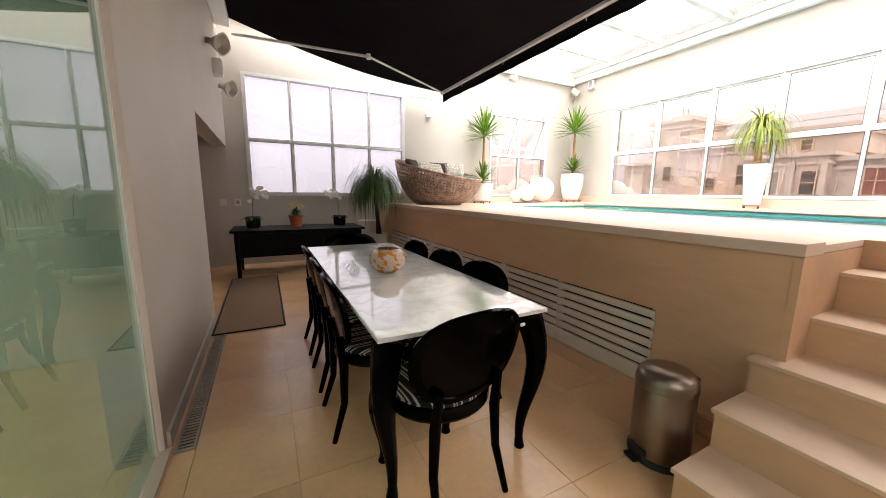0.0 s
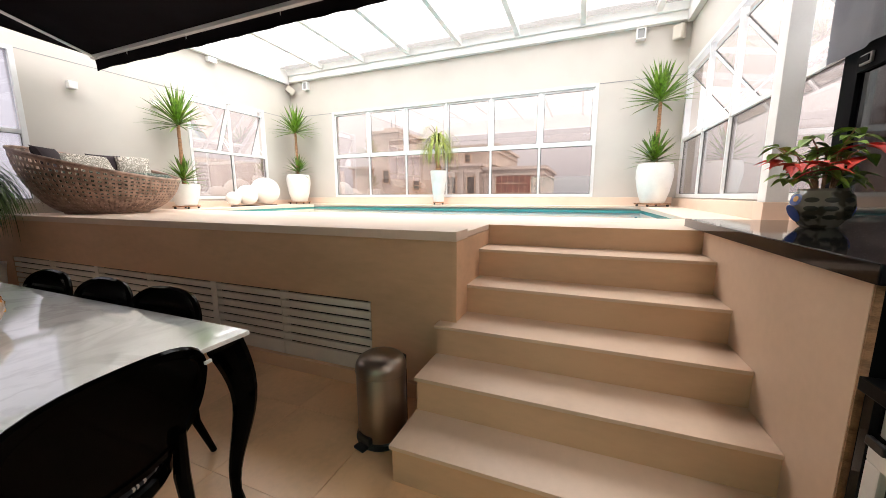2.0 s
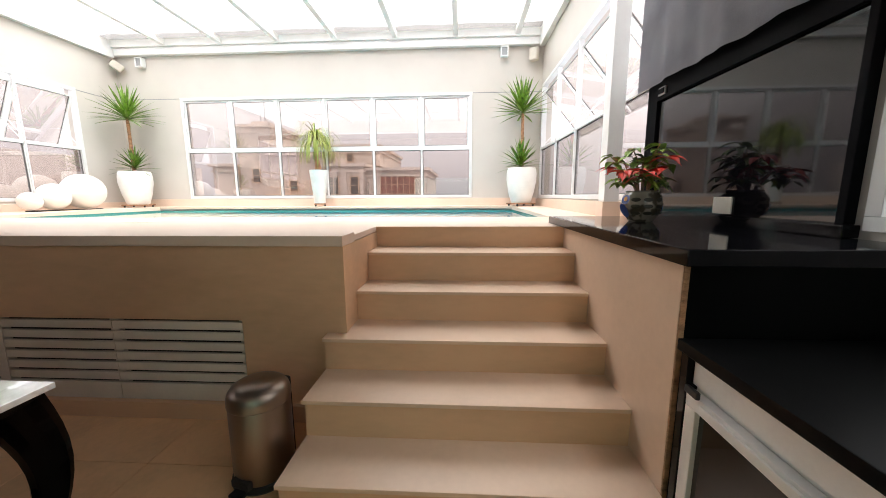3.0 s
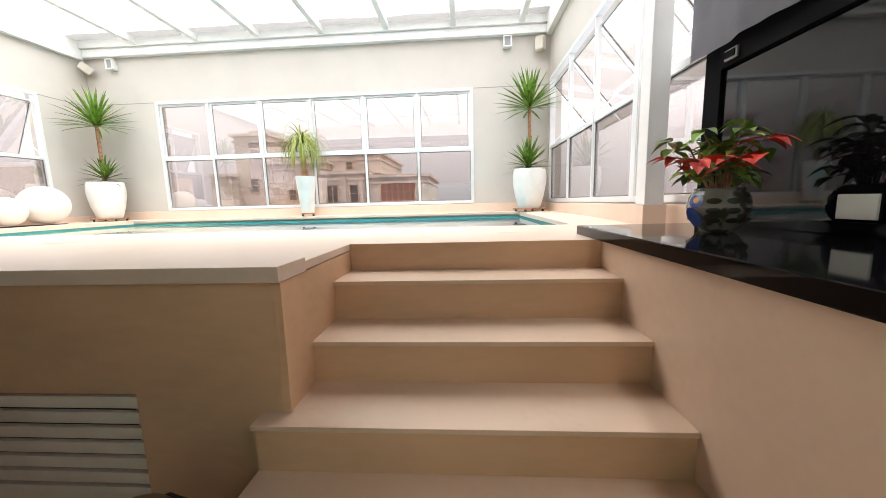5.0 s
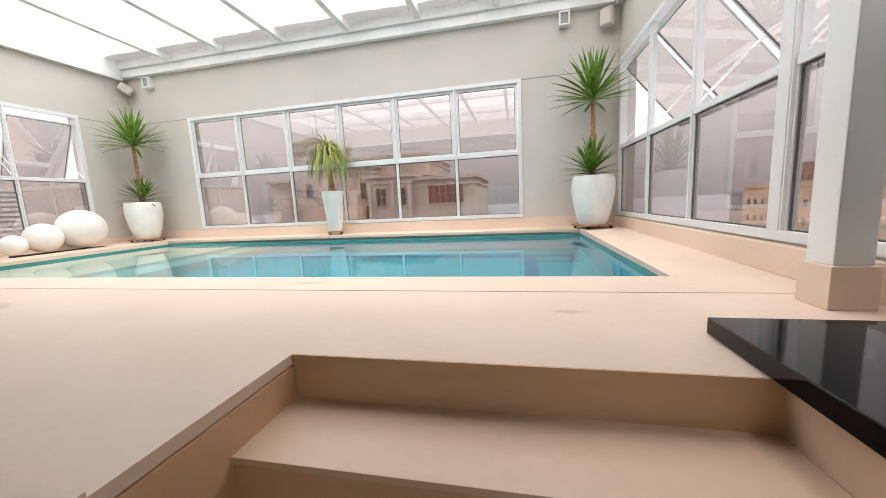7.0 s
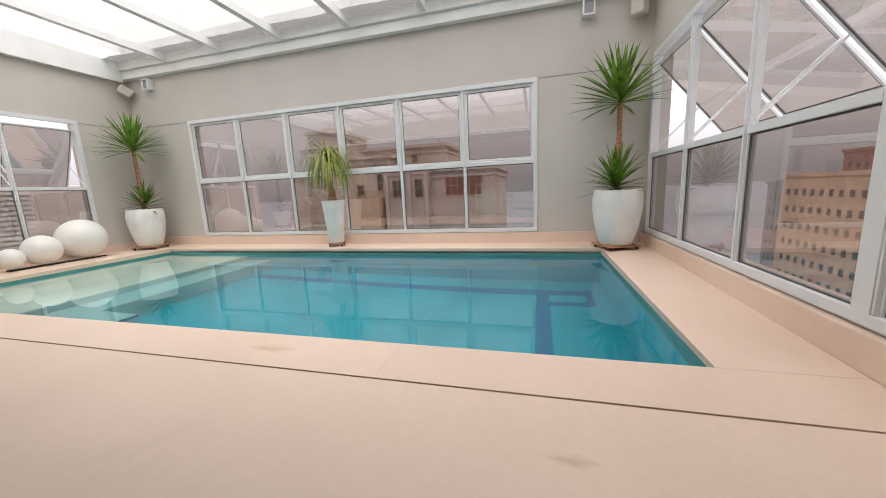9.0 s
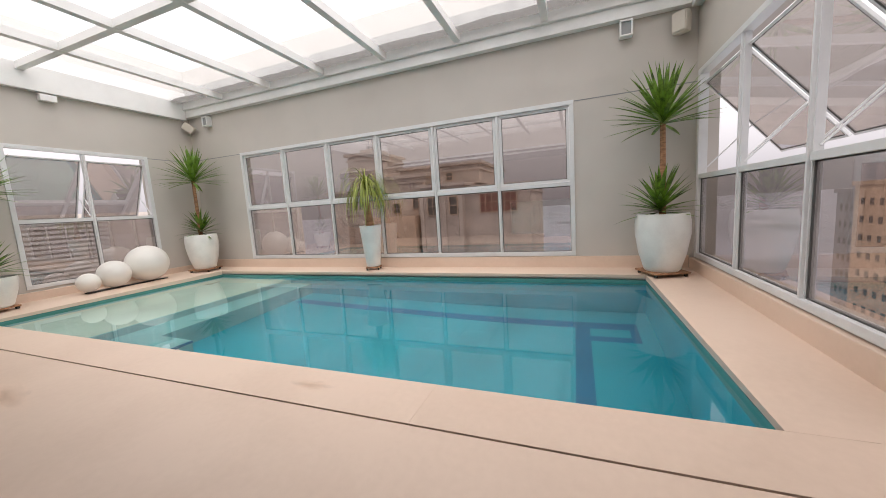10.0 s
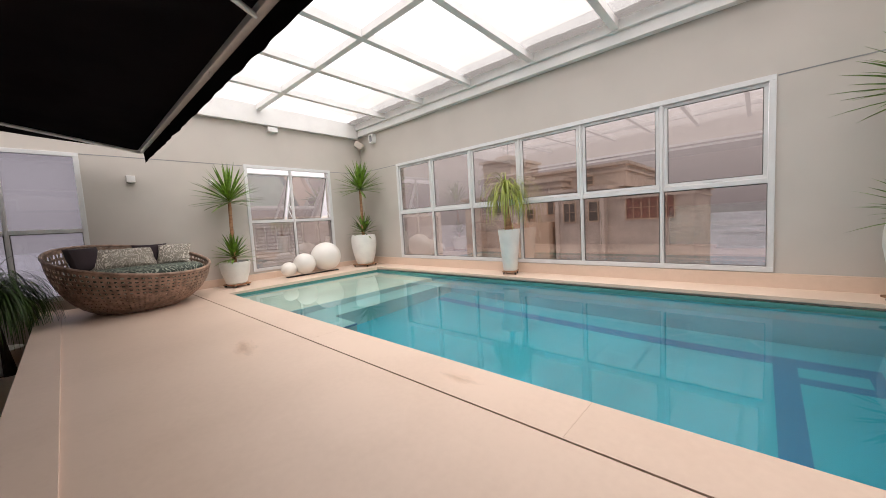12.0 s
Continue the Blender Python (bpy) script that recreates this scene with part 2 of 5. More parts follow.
CERAMIC = mat("white_ceramic", (0.80, 0.80, 0.76), 0.35, var=0.05, scale=5, bump=0.03)
SOIL = mat("soil", (0.05, 0.035, 0.025), 0.95, var=0.3, scale=20, bump=0.6)
LEAF = mat("blade_leaf", (0.13, 0.235, 0.025), 0.4, var=0.5, scale=14, bump=0.03)
LEAF_DEEP = mat("deep_leaf", (0.055, 0.115, 0.022), 0.4, var=0.45, scale=9, bump=0.03)
LEAF_PALE = mat("pale_blade_leaf", (0.24, 0.28, 0.045), 0.45, var=0.35, scale=9, bump=0.03)
LEAF_LIGHT = mat("light_leaf", (0.17, 0.27, 0.03), 0.45, var=0.55, scale=10, bump=0.04)
LEAF_RED = mat("red_bract", (0.62, 0.04, 0.02), 0.5, var=0.3, scale=14, bump=0.05)
PETAL_WHITE = bpy.data.materials.new("white_petal")
PETAL_WHITE.use_nodes = True
pn, pl = PETAL_WHITE.node_tree.nodes, PETAL_WHITE.node_tree.links
p_thin, p_mix = pn.new("ShaderNodeBsdfTranslucent"), pn.new("ShaderNodeMixShader")
p_thin.inputs[0].default_value = (0.88, 0.86, 0.82, 1)
pn["Principled BSDF"].inputs["Base Color"].default_value = (0.85, 0.83, 0.79, 1)
pl.new(pn["Principled BSDF"].outputs[0], p_mix.inputs[1]), pl.new(p_thin.outputs[0], p_mix.inputs[2]), pl.new(p_mix.outputs[0], pn["Material Output"].inputs[0])
PETAL_YELLOW = mat("yellow_petal", (0.78, 0.66, 0.18), 0.6, var=0.12)
BARK = mat("tan_bark", (0.36, 0.19, 0.10), 0.85, var=0.3, scale=14, fine=90, bump=0.5, stretch=(1, 1, 3))
RATTAN = mat("brown_rattan", (0.33, 0.22, 0.165), 0.6, var=0.35, scale=14, fine=120, bump=0.2)
CUSHION = leafprint("green_leaf_cloth", (0.035, 0.05, 0.04), (0.32, 0.36, 0.29), 9)
PILLOW = leafprint("pale_leaf_cloth", (0.25, 0.22, 0.18), (0.66, 0.61, 0.53), 15)
PILLOW_DARK = mat("plum_cloth", (0.03, 0.018, 0.022), 0.85, var=0.15, fine=200, bump=0.15)
SEAT = stripes("striped_cloth", ((0.012, 0.011, 0.011), (0.66, 0.58, 0.50)), 13)
RUG = mat("woven_rug", (0.30, 0.19, 0.12), 0.95, var=0.45, scale=70, fine=160, bump=0.8, col2=(0.10, 0.062, 0.036))
TERRACOTTA = mat("orange_pot", (0.52, 0.13, 0.04), 0.5, var=0.15)
DARK_POT = mat("dark_pot", (0.012, 0.014, 0.013), 0.25, var=0.2)
VASE = blotched("amber_glass", (0.84, 0.64, 0.48), (0.80, 0.30, 0.03), 24, 0.08, 0.52, 0.58, 0.3)
MAJOLICA = blotched("painted_majolica", (0.34, 0.30, 0.24), (0.10, 0.085, 0.06), 14, 0.12, 0.5, 0.58)
POT_LEAF = mat("dark_leaf_glaze", (0.035, 0.030, 0.016), 0.3, var=0.3)
AMBER = mat("ochre_glaze", (0.55, 0.26, 0.06), 0.12, var=0.15, coat=0.6)
COBALT = mat("cobalt_glaze", (0.03, 0.06, 0.25), 0.12, var=0.2, coat=0.6)
GLOBE = mat("white_globe", (0.80, 0.77, 0.72), 0.4, var=0.02, scale=3, bump=0.02)
WINDOW_GLASS = glass("window_glass", (0.66, 0.625, 0.61), 5.2)
SIDE_GLASS = glass("side_window_glass", (0.66, 0.67, 0.67), 2.0)
CLEAR_GLASS = glass("white_film_glass", (0.50, 0.495, 0.52), 1.2, haze=0.15, haze_col=(0.80, 0.79, 0.82))
ROOF_GLASS = glass("roof_sheet", (0.86, 0.87, 0.88), 0.6, haze=0.25, haze_col=(0.9, 0.9, 0.9))
DOOR_GLASS = glass("green_glass", (0.54, 0.70, 0.64), 5.0, haze=0.24, haze_col=(0.24, 0.42, 0.33), milky=True)
DARK_GLASS = mat("black_glass", (0.004, 0.0035, 0.005), 0.04, var=0.0, bump=0.0, spec=0.42)
WATER = watery("pool_water")
POOL = pooltile("pool_mosaic", (0.025, 0.39, 0.49), (0.08, 0.45, 0.54), 0.025)
POOL_MID = pooltile("mid_pool_mosaic", (0.22, 0.52, 0.52), (0.27, 0.56, 0.55), 0.025)
POOL_PALE = pooltile("pale_pool_mosaic", (0.52, 0.68, 0.58), (0.56, 0.70, 0.61), 0.025)
POOL_TEAL = pooltile("teal_mosaic", (0.08, 0.27, 0.245), (0.12, 0.30, 0.27), 0.025)
POOL_BLUE = pooltile("blue_mosaic", (0.018, 0.20, 0.36), (0.04, 0.24, 0.38), 0.025)
FACADE = mat("ochre_render", (0.54, 0.46, 0.40), 0.9, var=0.15, scale=0.8, bump=0.02)
WALL_PALE = mat("pale_wash", (0.66, 0.60, 0.55), 0.9, var=0.1, scale=0.8, bump=0.02)
FACADE_PALE = mat("pale_render", (0.60, 0.44, 0.32), 0.9, var=0.1, scale=0.5, bump=0.02)
FACADE_RED = mat("red_brick_render", (0.30, 0.15, 0.11), 0.9, var=0.15, scale=0.5, bump=0.02)
FACADE_GREY = mat("grey_render", (0.34, 0.32, 0.33), 0.9, var=0.12, scale=0.3, bump=0.02)
# air haze over the far ground is painted into this bluish grey
HAZE = mat("haze_tinted_ground", (0.27, 0.27, 0.31), 0.95, var=0.3, scale=0.012, fine=0.06, bump=0.0)
PANE_RED = mat("red_curtained_pane", (0.24, 0.09, 0.07), 0.3, var=0.25, scale=1.5, bump=0.0)
PANE_FAR = mat("far_pane", (0.11, 0.095, 0.085), 0.15, var=0.3, scale=2, bump=0.0)
SOCKET = mat("ivory_plate", (0.74, 0.70, 0.60), 0.4, var=0.03)
DIRTY_GLASS = glass("dirty_roof_sheet", (0.30, 0.29, 0.28), 0.6, haze=0.5, haze_col=(0.24, 0.23, 0.22))
GUTTER = mat("zinc_gutter", (0.22, 0.21, 0.20), 0.7, var=0.3, scale=5, bump=0.1)


# ---- shapes ----
def box(bm, x0, x1, y0, y1, z0, z1, bevel=0.0, m=None):
    """A box between two corners, its edges rounded by bevel."""
    r = bmesh.ops.create_cube(bm, size=1.0)
    vs = r["verts"]
    for v in vs:
        v.co = Vector(((x0 + x1) / 2 + v.co.x * (x1 - x0), (y0 + y1) / 2 + v.co.y * (y1 - y0), (z0 + z1) / 2 + v.co.z * (z1 - z0)))
    if bevel:
        es = list({e for v in vs for e in v.link_edges})
        r2 = bmesh.ops.bevel(bm, geom=es, offset=bevel, segments=2, affect="EDGES", profile=0.6)
        vs = list({v for f in r2["faces"] for v in f.verts} | {v for v in vs if v.is_valid})
    if m is not None:
        bmesh.ops.transform(bm, matrix=m, verts=vs)
    return bm


def boxed(*a, bevel=0.0, m=None):
    return box(bmesh.new(), *a, bevel=bevel, m=m)


def lathe(bm, profile, seg=32, at=(0, 0, 0), lobes=0, depth=0.0, sx=1.0, sy=1.0):
    """Turns a profile of (radius, height) round the upright axis; closed top and bottom where the radius is 0."""
    rings = []
    for r, z in profile:
        ring = []
        for k in range(seg):
            a = 2 * math.pi * k / seg
            rr = r * (1 + depth * math.cos(lobes * a)) if lobes else r
            ring.append(bm.verts.new((at[0] + rr * sx * math.cos(a), at[1] + rr * sy * math.sin(a), at[2] + z)))
        rings.append(ring)
    for p, q in zip(rings, rings[1:]):
        for k in range(seg):
            bm.faces.new((p[k], p[(k + 1) % seg], q[(k + 1) % seg], q[k]))
    for ring, flip in ((rings[0], True), (rings[-1], False)):
        bm.faces.new(ring[::-1] if flip else ring)
    return bm


def tube(bm, pts, radii, seg=10, flat=1.0, cap=True):
    """A tapered tube along points. flat squashes it across."""
    pts = [Vector(p) for p in pts]
    if not hasattr(radii, "__len__"):
        radii = [radii] * len(pts)
    rings, side = [], None
    for i, p in enumerate(pts):
        d = (pts[min(i + 1, len(pts) - 1)] - pts[max(i - 1, 0)]).normalized()
        if side is None:
            side = d.orthogonal().normalized()
        side = (side - d * side.dot(d)).normalized()
        up = d.cross(side)
        rings.append([bm.verts.new(p + radii[i] * (math.cos(2 * math.pi * k / seg) * side + flat * math.sin(2 * math.pi * k / seg) * up)) for k in range(seg)])
    for a, b in zip(rings, rings[1:]):
        for k in range(seg):
            bm.faces.new((a[k], a[(k + 1) % seg], b[(k + 1) % seg], b[k]))
    if cap:
        bm.faces.new(rings[0][::-1]), bm.faces.new(rings[-1])
    return bm


def blade(bm, base, way, length, width, droop, seg=6, fold=0.25):
    """A sword-shaped leaf that bends under its weight."""
    p, d = Vector(base), Vector(way).normalized()
    step = length / seg
    side = d.cross(Vector((0, 0, 1)))
    side = side.normalized() if side.length > 0.05 else Vector((1, 0, 0))
    prev = None
    for i in range(seg + 1):
        t = i / seg
        w = width * (0.55 + 1.2 * t if t < 0.35 else 0.97 * (1 - ((t - 0.35) / 0.65) ** 2)) / 2
        n = side.cross(d)
        row = [bm.verts.new(p - side * w + n * w * fold), bm.verts.new(p), bm.verts.new(p + side * w + n * w * fold)]
        if prev:
            bm.faces.new((prev[0], prev[1], row[1], row[0])), bm.faces.new((prev[1], prev[2], row[2], row[1]))
        prev = row
        d = (d + Vector((0, 0, -droop * step / length * (0.4 + t)))).normalized()
        p = p + d * step
    return bm


def ovate(bm, base, way, length, width, droop=0.3, up=(0, 0, 1)):
    """A broad pointed leaf with a midrib fold."""
    p, d = Vector(base), Vector(way).normalized()
    side = d.cross(Vector(up))
    side = side.normalized() if side.length > 0.05 else Vector((1, 0, 0))
    prev = None
    for i, w in enumerate((0.05, 0.7, 1.0, 0.75, 0.35, 0.02)):
        n = side.cross(d)
        h = w * width / 2
        row = [bm.verts.new(p - side * h + n * h * 0.3), bm.verts.new(p), bm.verts.new(p + side * h + n * h * 0.3)]
        if prev:
            bm.faces.new((prev[0], prev[1], row[1], row[0])), bm.faces.new((prev[1], prev[2], row[2], row[1]))
        prev = row
        d = (d + Vector((0, 0, -droop * 0.2))).normalized()
        p = p + d * length / 5
    return bm


def part(name, bm, material, parent=None, label="", smooth=True, m=None):
    """Links a bmesh as one mesh object, under a thing or a part where parent is given."""
    me = bpy.data.meshes.new(name)
    bmesh.ops.recalc_face_normals(bm, faces=bm.faces)
    bm.to_mesh(me)
    bm.free()
    me.materials.append(material)
    if smooth:
        me.shade_smooth()
        me.set_sharp_from_angle(angle=radians(25))
        for f in me.polygons:
            if max(abs(c) for c in f.normal) > 0.99999:
                f.use_smooth = False
    ob = new(name, me)
    if parent is not None:
        ob.parent = parent
    if m is not None:
        ob.matrix_basis = m
    return tagged(ob, label)


def thing(name, label, category, group="", kind="", m=None):
    ob = new(name)
    ob.empty_display_size = 0.1
    if m is not None:
        ob.matrix_basis = m
    return tagged(ob, label, category, group, kind)


DECK, RIM = 1.08, 1.11
LEFT, FAR, NORTH, SOUTH, FRONT = 1.962, 9.86, 8.38, -0.15, 4.575
EAVE = 4.09


# ---- structure ----
def walled(name, label, m, length, z0, z1, holes, thick=0.18, material=PAINT):
    """A wall in its own plane (x along, y outward, z up) with openings (u0, u1, v0, v1) that go through it."""
    bm = bmesh.new()
    cuts = sorted({0.0, length, *(u for h in holes for u in h[:2])})
    for a, b in zip(cuts, cuts[1:]):
        mid, z = (a + b) / 2, z0
        for h in sorted((h for h in holes if h[0] < mid < h[1]), key=lambda h: h[2]):
            if h[2] > z:
                box(bm, a, b, 0, thick, z, h[2])
            z = h[3]
        if z < z1:
            box(bm, a, b, 0, thick, z, z1)
    bmesh.ops.remove_doubles(bm, verts=bm.verts, dist=1e-4)
    return tagged(part(name, bm, material, m=m, smooth=False), label, "wall", kind="structure")


def bar_rect(bm, u0, u1, v0, v1, w, y0, y1, bevel=0.004):
    """A frame of four bars round a rectangle."""
    box(bm, u0, u1, y0, y1, v0, v0 + w, bevel), box(bm, u0, u1, y0, y1, v1 - w, v1, bevel)
    box(bm, u0, u0 + w, y0, y1, v0 + w, v1 - w, bevel), box(bm, u1 - w, u1, y0, y1, v0 + w, v1 - w, bevel)
    return bm


def window(name, label, m, us, v0, vt, v1, tilt=0.0, sashes=True, pane_mat=WINDOW_GLASS, drop=0.09, frame_mat=ALU, posts=()):
    """A window of two rows of panes; us are the mullions' places. tilt: degrees by which the upper sashes stand open."""
    w = thing(name, label, "window", kind="structure", m=m)
    fr = bmesh.new()
    bar_rect(fr, us[0] - 0.03, us[-1] + 0.03, v0 - 0.03, v1 + 0.03, 0.055, -0.02, 0.07)
    part("window_frame", fr, frame_mat, w)
    for u in us[1:-1]:
        part("mullion", box(boxed(u - 0.022, u + 0.022, 0.004, 0.055, v0 + 0.025, v1 - 0.025, bevel=0.004), u - 0.011, u + 0.011, -0.014, 0.006, v0 + 0.025, v1 - 0.025, 0.003), frame_mat, w)
    for a, b in posts:
        part("post", boxed(a, b, -0.02, 0.065, v0 + 0.02, v1 - 0.02, bevel=0.004), frame_mat, w)
    for a, b in zip(us, us[1:]):
        if any(p[0] <= (a + b) / 2 <= p[1] for p in posts):
            continue
        part("transom", boxed(a + 0.022, b - 0.022, -0.008, 0.062, vt - 0.026, vt + 0.026, bevel=0.004), frame_mat, w)
        part("pane", boxed(a + 0.02, b - 0.02, 0.026, 0.032, v0 + 0.02, vt - 0.02), pane_mat, w)
        part("gasket", bar_rect(bmesh.new(), a + 0.0225, b - 0.0225, v0 + 0.0255, vt - 0.0265, 0.009, 0.014, 0.0255, 0.0), GASKET, w, smooth=False)
        if not sashes:
            part("pane", boxed(a + 0.02, b - 0.02, 0.026, 0.032, vt + 0.02, v1 - 0.02), pane_mat, w)
            continue
        top, h, width = v1 - 0.03, v1 - 0.03 - vt - 0.03, b - a - 0.055
        d = drop if tilt else 0.0
        sash = part("sash", bar_rect(bmesh.new(), 0, width, -h, 0, 0.020 if tilt else 0.034, -0.008 if tilt else -0.016, 0.014, 0.003), frame_mat, w, m=pose(a + 0.027, 0.03, top - d, tilt, 0, 0))
        part("glass", boxed(0.022, width - 0.022, 0.001, 0.007, -h + 0.022, -0.022), pane_mat, sash)
        part("gasket", bar_rect(bmesh.new(), 0.021 if tilt else 0.035, width - (0.021 if tilt else 0.035), -h + (0.021 if tilt else 0.035), -(0.021 if tilt else 0.035), 0.007, -0.005, 0.0005, 0.0), GASKET, sash, smooth=False)
        part("latch", box(boxed(width / 2 - 0.05, width / 2 + 0.05, -0.03, -0.012, -h + 0.004, -h + 0.02, bevel=0.004), width / 2 - 0.012, width / 2 + 0.012, -0.036, -0.014, -h - 0.012, -h + 0.01, 0.003), frame_mat, sash)
        if tilt:
            for u in (a + 0.034, b - 0.034):
                s, c = math.sin(radians(tilt)), math.cos(radians(tilt))
                part("stay", tube(bmesh.new(), [(u, 0.03, vt + 0.06), (u, 0.03 + 0.62 * h * s, top - d - 0.62 * h * c)], 0.008, 6), frame_mat, w)
    return w


# walls
FAR_US = [0.0, 0.98, 1.955, 2.93, 3.905, 4.88, 5.855]
walled("wall_far", "taupe painted wall with a long white window", pose(FAR, NORTH + 0.18, 0, 0, 0, -90), NORTH - SOUTH + 0.36, 0.0, 5.0,
       [(NORTH + 0.18 - 7.07, NORTH + 0.18 - 1.21, 1.30, 3.26)])
walled("wall_end", "taupe painted end wall with two white windows", pose(1.0, NORTH, 0), FAR - 1.0, 0.0, 5.0,
       [(2.28 - 1.0, 5.10 - 1.0, 1.25, 3.22), (7.275 - 1.0, 8.975 - 1.0, 1.28, 3.24)])
walled("wall_south", "taupe painted wall with white awning windows", pose(FAR, SOUTH, 0, 0, 0, 180), FAR - 0.2, 0.0, 5.0,
       [(FAR - 9.72, FAR - 5.60, 1.28, 3.35), (FAR - 4.11, FAR - 2.25, 1.2, 3.3)])
walled("wall_left", "light painted wall with a wide opening", pose(LEFT, SOUTH - 0.18, 0, 0, 0, 90), NORTH - SOUTH + 0.18, 0.0, 5.0,
       [(0.3, 3.42 - SOUTH + 0.18, 0.0, 2.06), (5.42 - SOUTH + 0.18, NORTH - SOUTH + 0.17, 0.0, 2.02)], 0.2, PAINT_LIGHT)
window("window_1", "long white window over the pool, closed", pose(FAR, 7.065, 0, 0, 0, -90), FAR_US, 1.30, 2.235, 3.26)
window("window_2", "white window with milky panes", pose(2.28, NORTH, 0), [0, 0.705, 1.41, 2.115, 2.82], 1.25, 2.17, 3.22, sashes=False, pane_mat=CLEAR_GLASS)
window("window_3", "white window with tilted open sashes", pose(7.275, NORTH, 0), [0, 0.85, 1.70], 1.28, 2.20, 3.24, tilt=24)
window("window_4", "white window with widely open sashes", pose(9.72, SOUTH, 0, 0, 0, 180), [0, 1.035, 2.02, 3.005, 3.095, 4.08], 1.29, 2.195, 3.335, tilt=40, posts=((3.005, 3.095),))
window("window_5", "white window beside the bar", pose(4.11, SOUTH, 0, 0, 0, 180), [0, 0.93, 1.86], 1.2, 2.2, 3.3, sashes=False, pane_mat=SIDE_GLASS)

# groove that runs round the walls at the window heads, and the stone skirting under the windows
trim = thing("trim", "thin dark groove along the painted walls", "trim", kind="structure")
for a, b in ((-0.15, 1.17), (7.11, 8.38)):
    part("groove", boxed(FAR - 0.003, FAR + 0.01, a, b, 3.27, 3.282), GREY_MESH, trim)
for a, b in ((5.14, 7.23), (9.01, 9.86)):
    part("groove", boxed(a, b, NORTH - 0.003, NORTH + 0.01, 3.235, 3.247), GREY_MESH, trim)
skirt = thing("baseboard", "pale stone skirting along the pool walls", "skirting", kind="structure")
part("skirting", boxed(FAR - 0.03, FAR + 0.02, SOUTH + 0.05, NORTH - 0.03, DECK, 1.262, bevel=0.006), STONE, skirt)
part("skirting", boxed(5.5, FAR - 0.03, NORTH - 0.03, NORTH + 0.02, DECK, 1.21, bevel=0.006), STONE, skirt)
part("skirting", boxed(5.65, FAR - 0.03, SOUTH - 0.02, SOUTH + 0.05, DECK, 1.245, bevel=0.01), STONE, skirt)
part("skirting", boxed(LEFT, LEFT + 0.018, 3.46, 5.42, 0.0, 0.085, bevel=0.004), PAINT_LIGHT, skirt)

# rooms behind the openings
back = thing("wall_back_rooms", "plain pale walls of the rooms behind, with an added unseen opening", "wall", kind="structure")
part("wall_panel", boxed(-0.9, -0.75, 4.9, 9.3, 0, 2.7), PAINT_LIGHT, back)
# unseen gap between the next two panels, added to let in fill daylight
part("wall_panel", boxed(-0.9, -0.75, -0.3, 4.9, 0, 0.1), PAINT_LIGHT, back)
part("wall_panel", boxed(-0.9, -0.75, -0.3, 4.9, 2.5, 2.7), PAINT_LIGHT, back)
part("wall_panel", boxed(-0.75, LEFT - 0.201, 4.9, 5.0, 0, 2.6), PAINT_LIGHT, back)
part("wall_panel", boxed(-0.75, LEFT - 0.201, -0.4, -0.3, 0, 2.6), PAINT_LIGHT, back)
part("wall_panel", boxed(-0.75, 1.0, NORTH, NORTH + 0.15, 0, 2.6), PAINT_LIGHT, back)
tagged(part("ceiling_back_rooms", boxed(-0.9, LEFT - 0.201, -0.4, NORTH + 0.2, 2.6, 2.7), PAINT_LIGHT, smooth=False), "plain pale ceiling of the rooms behind", "ceiling", kind="structure")
tagged(part("floor_back_rooms", boxed(-0.9, 1.99, -0.4, NORTH + 0.1, -0.06, -0.004), TILE, smooth=False), "beige floor of the rooms behind", "floor", kind="structure")

# frameless glass door in the left wall
gd = thing("glass_door", "greenish glass sliding door with a steel edge", "door", kind="structure")
part("glass_panel", boxed(LEFT - 0.04, LEFT - 0.03, 2.36, 3.40, 0.02, 2.04), DOOR_GLASS, gd)
part("glass_panel", boxed(LEFT - 0.07, LEFT - 0.06, 0.14, 2.42, 0.02, 2.04), DOOR_GLASS, gd)
part("edge_strip", boxed(LEFT - 0.048, LEFT - 0.022, 3.385, 3.405, 0.0, 2.05, bevel=0.002), STEEL_PALE, gd, "scored steel edge strip")
part("top_rail", boxed(LEFT - 0.085, LEFT - 0.015, 0.14, 3.42, 2.04, 2.075, bevel=0.003), ALU, gd)
part("sill", boxed(LEFT - 0.095, LEFT + 0.025, 0.14, 3.44, 0.0, 0.016, bevel=0.003), STONE, gd)
gd2 = thing("glass_door", "clear glass sliding leaf with a white edge", "door", kind="structure")
part("glass_panel", boxed(LEFT - 0.13, LEFT - 0.12, 4.7, 5.50, 0.02, 2.04), DOOR_GLASS, gd2)
part("edge_strip", boxed(LEFT - 0.137, LEFT - 0.113, 5.49, 5.505, 0.01, 2.05, bevel=0.002), ALU, gd2)

# pool surround: deck slabs, coping and the retaining wall under them
deck = thing("pavement_deck", "cream limestone pool deck with a slot drain", "deck", kind="structure")


def sloped(x0, x1, y0, y1, z0, z1):
    """A slab whose top rises from z0 at x0 to z1 at x1."""
    bm = boxed(x0, x1, y0, y1, DECK - 0.035, DECK)
    for v in bm.verts:
        if v.co.z > DECK - 0.01:
            v.co.z = z0 if v.co.x < (x0 + x1) / 2 else z1
    return bm


def deck_z(x):
    return DECK + (RIM - DECK) * min(max((x - 6.55) / 2.83, 0), 1)


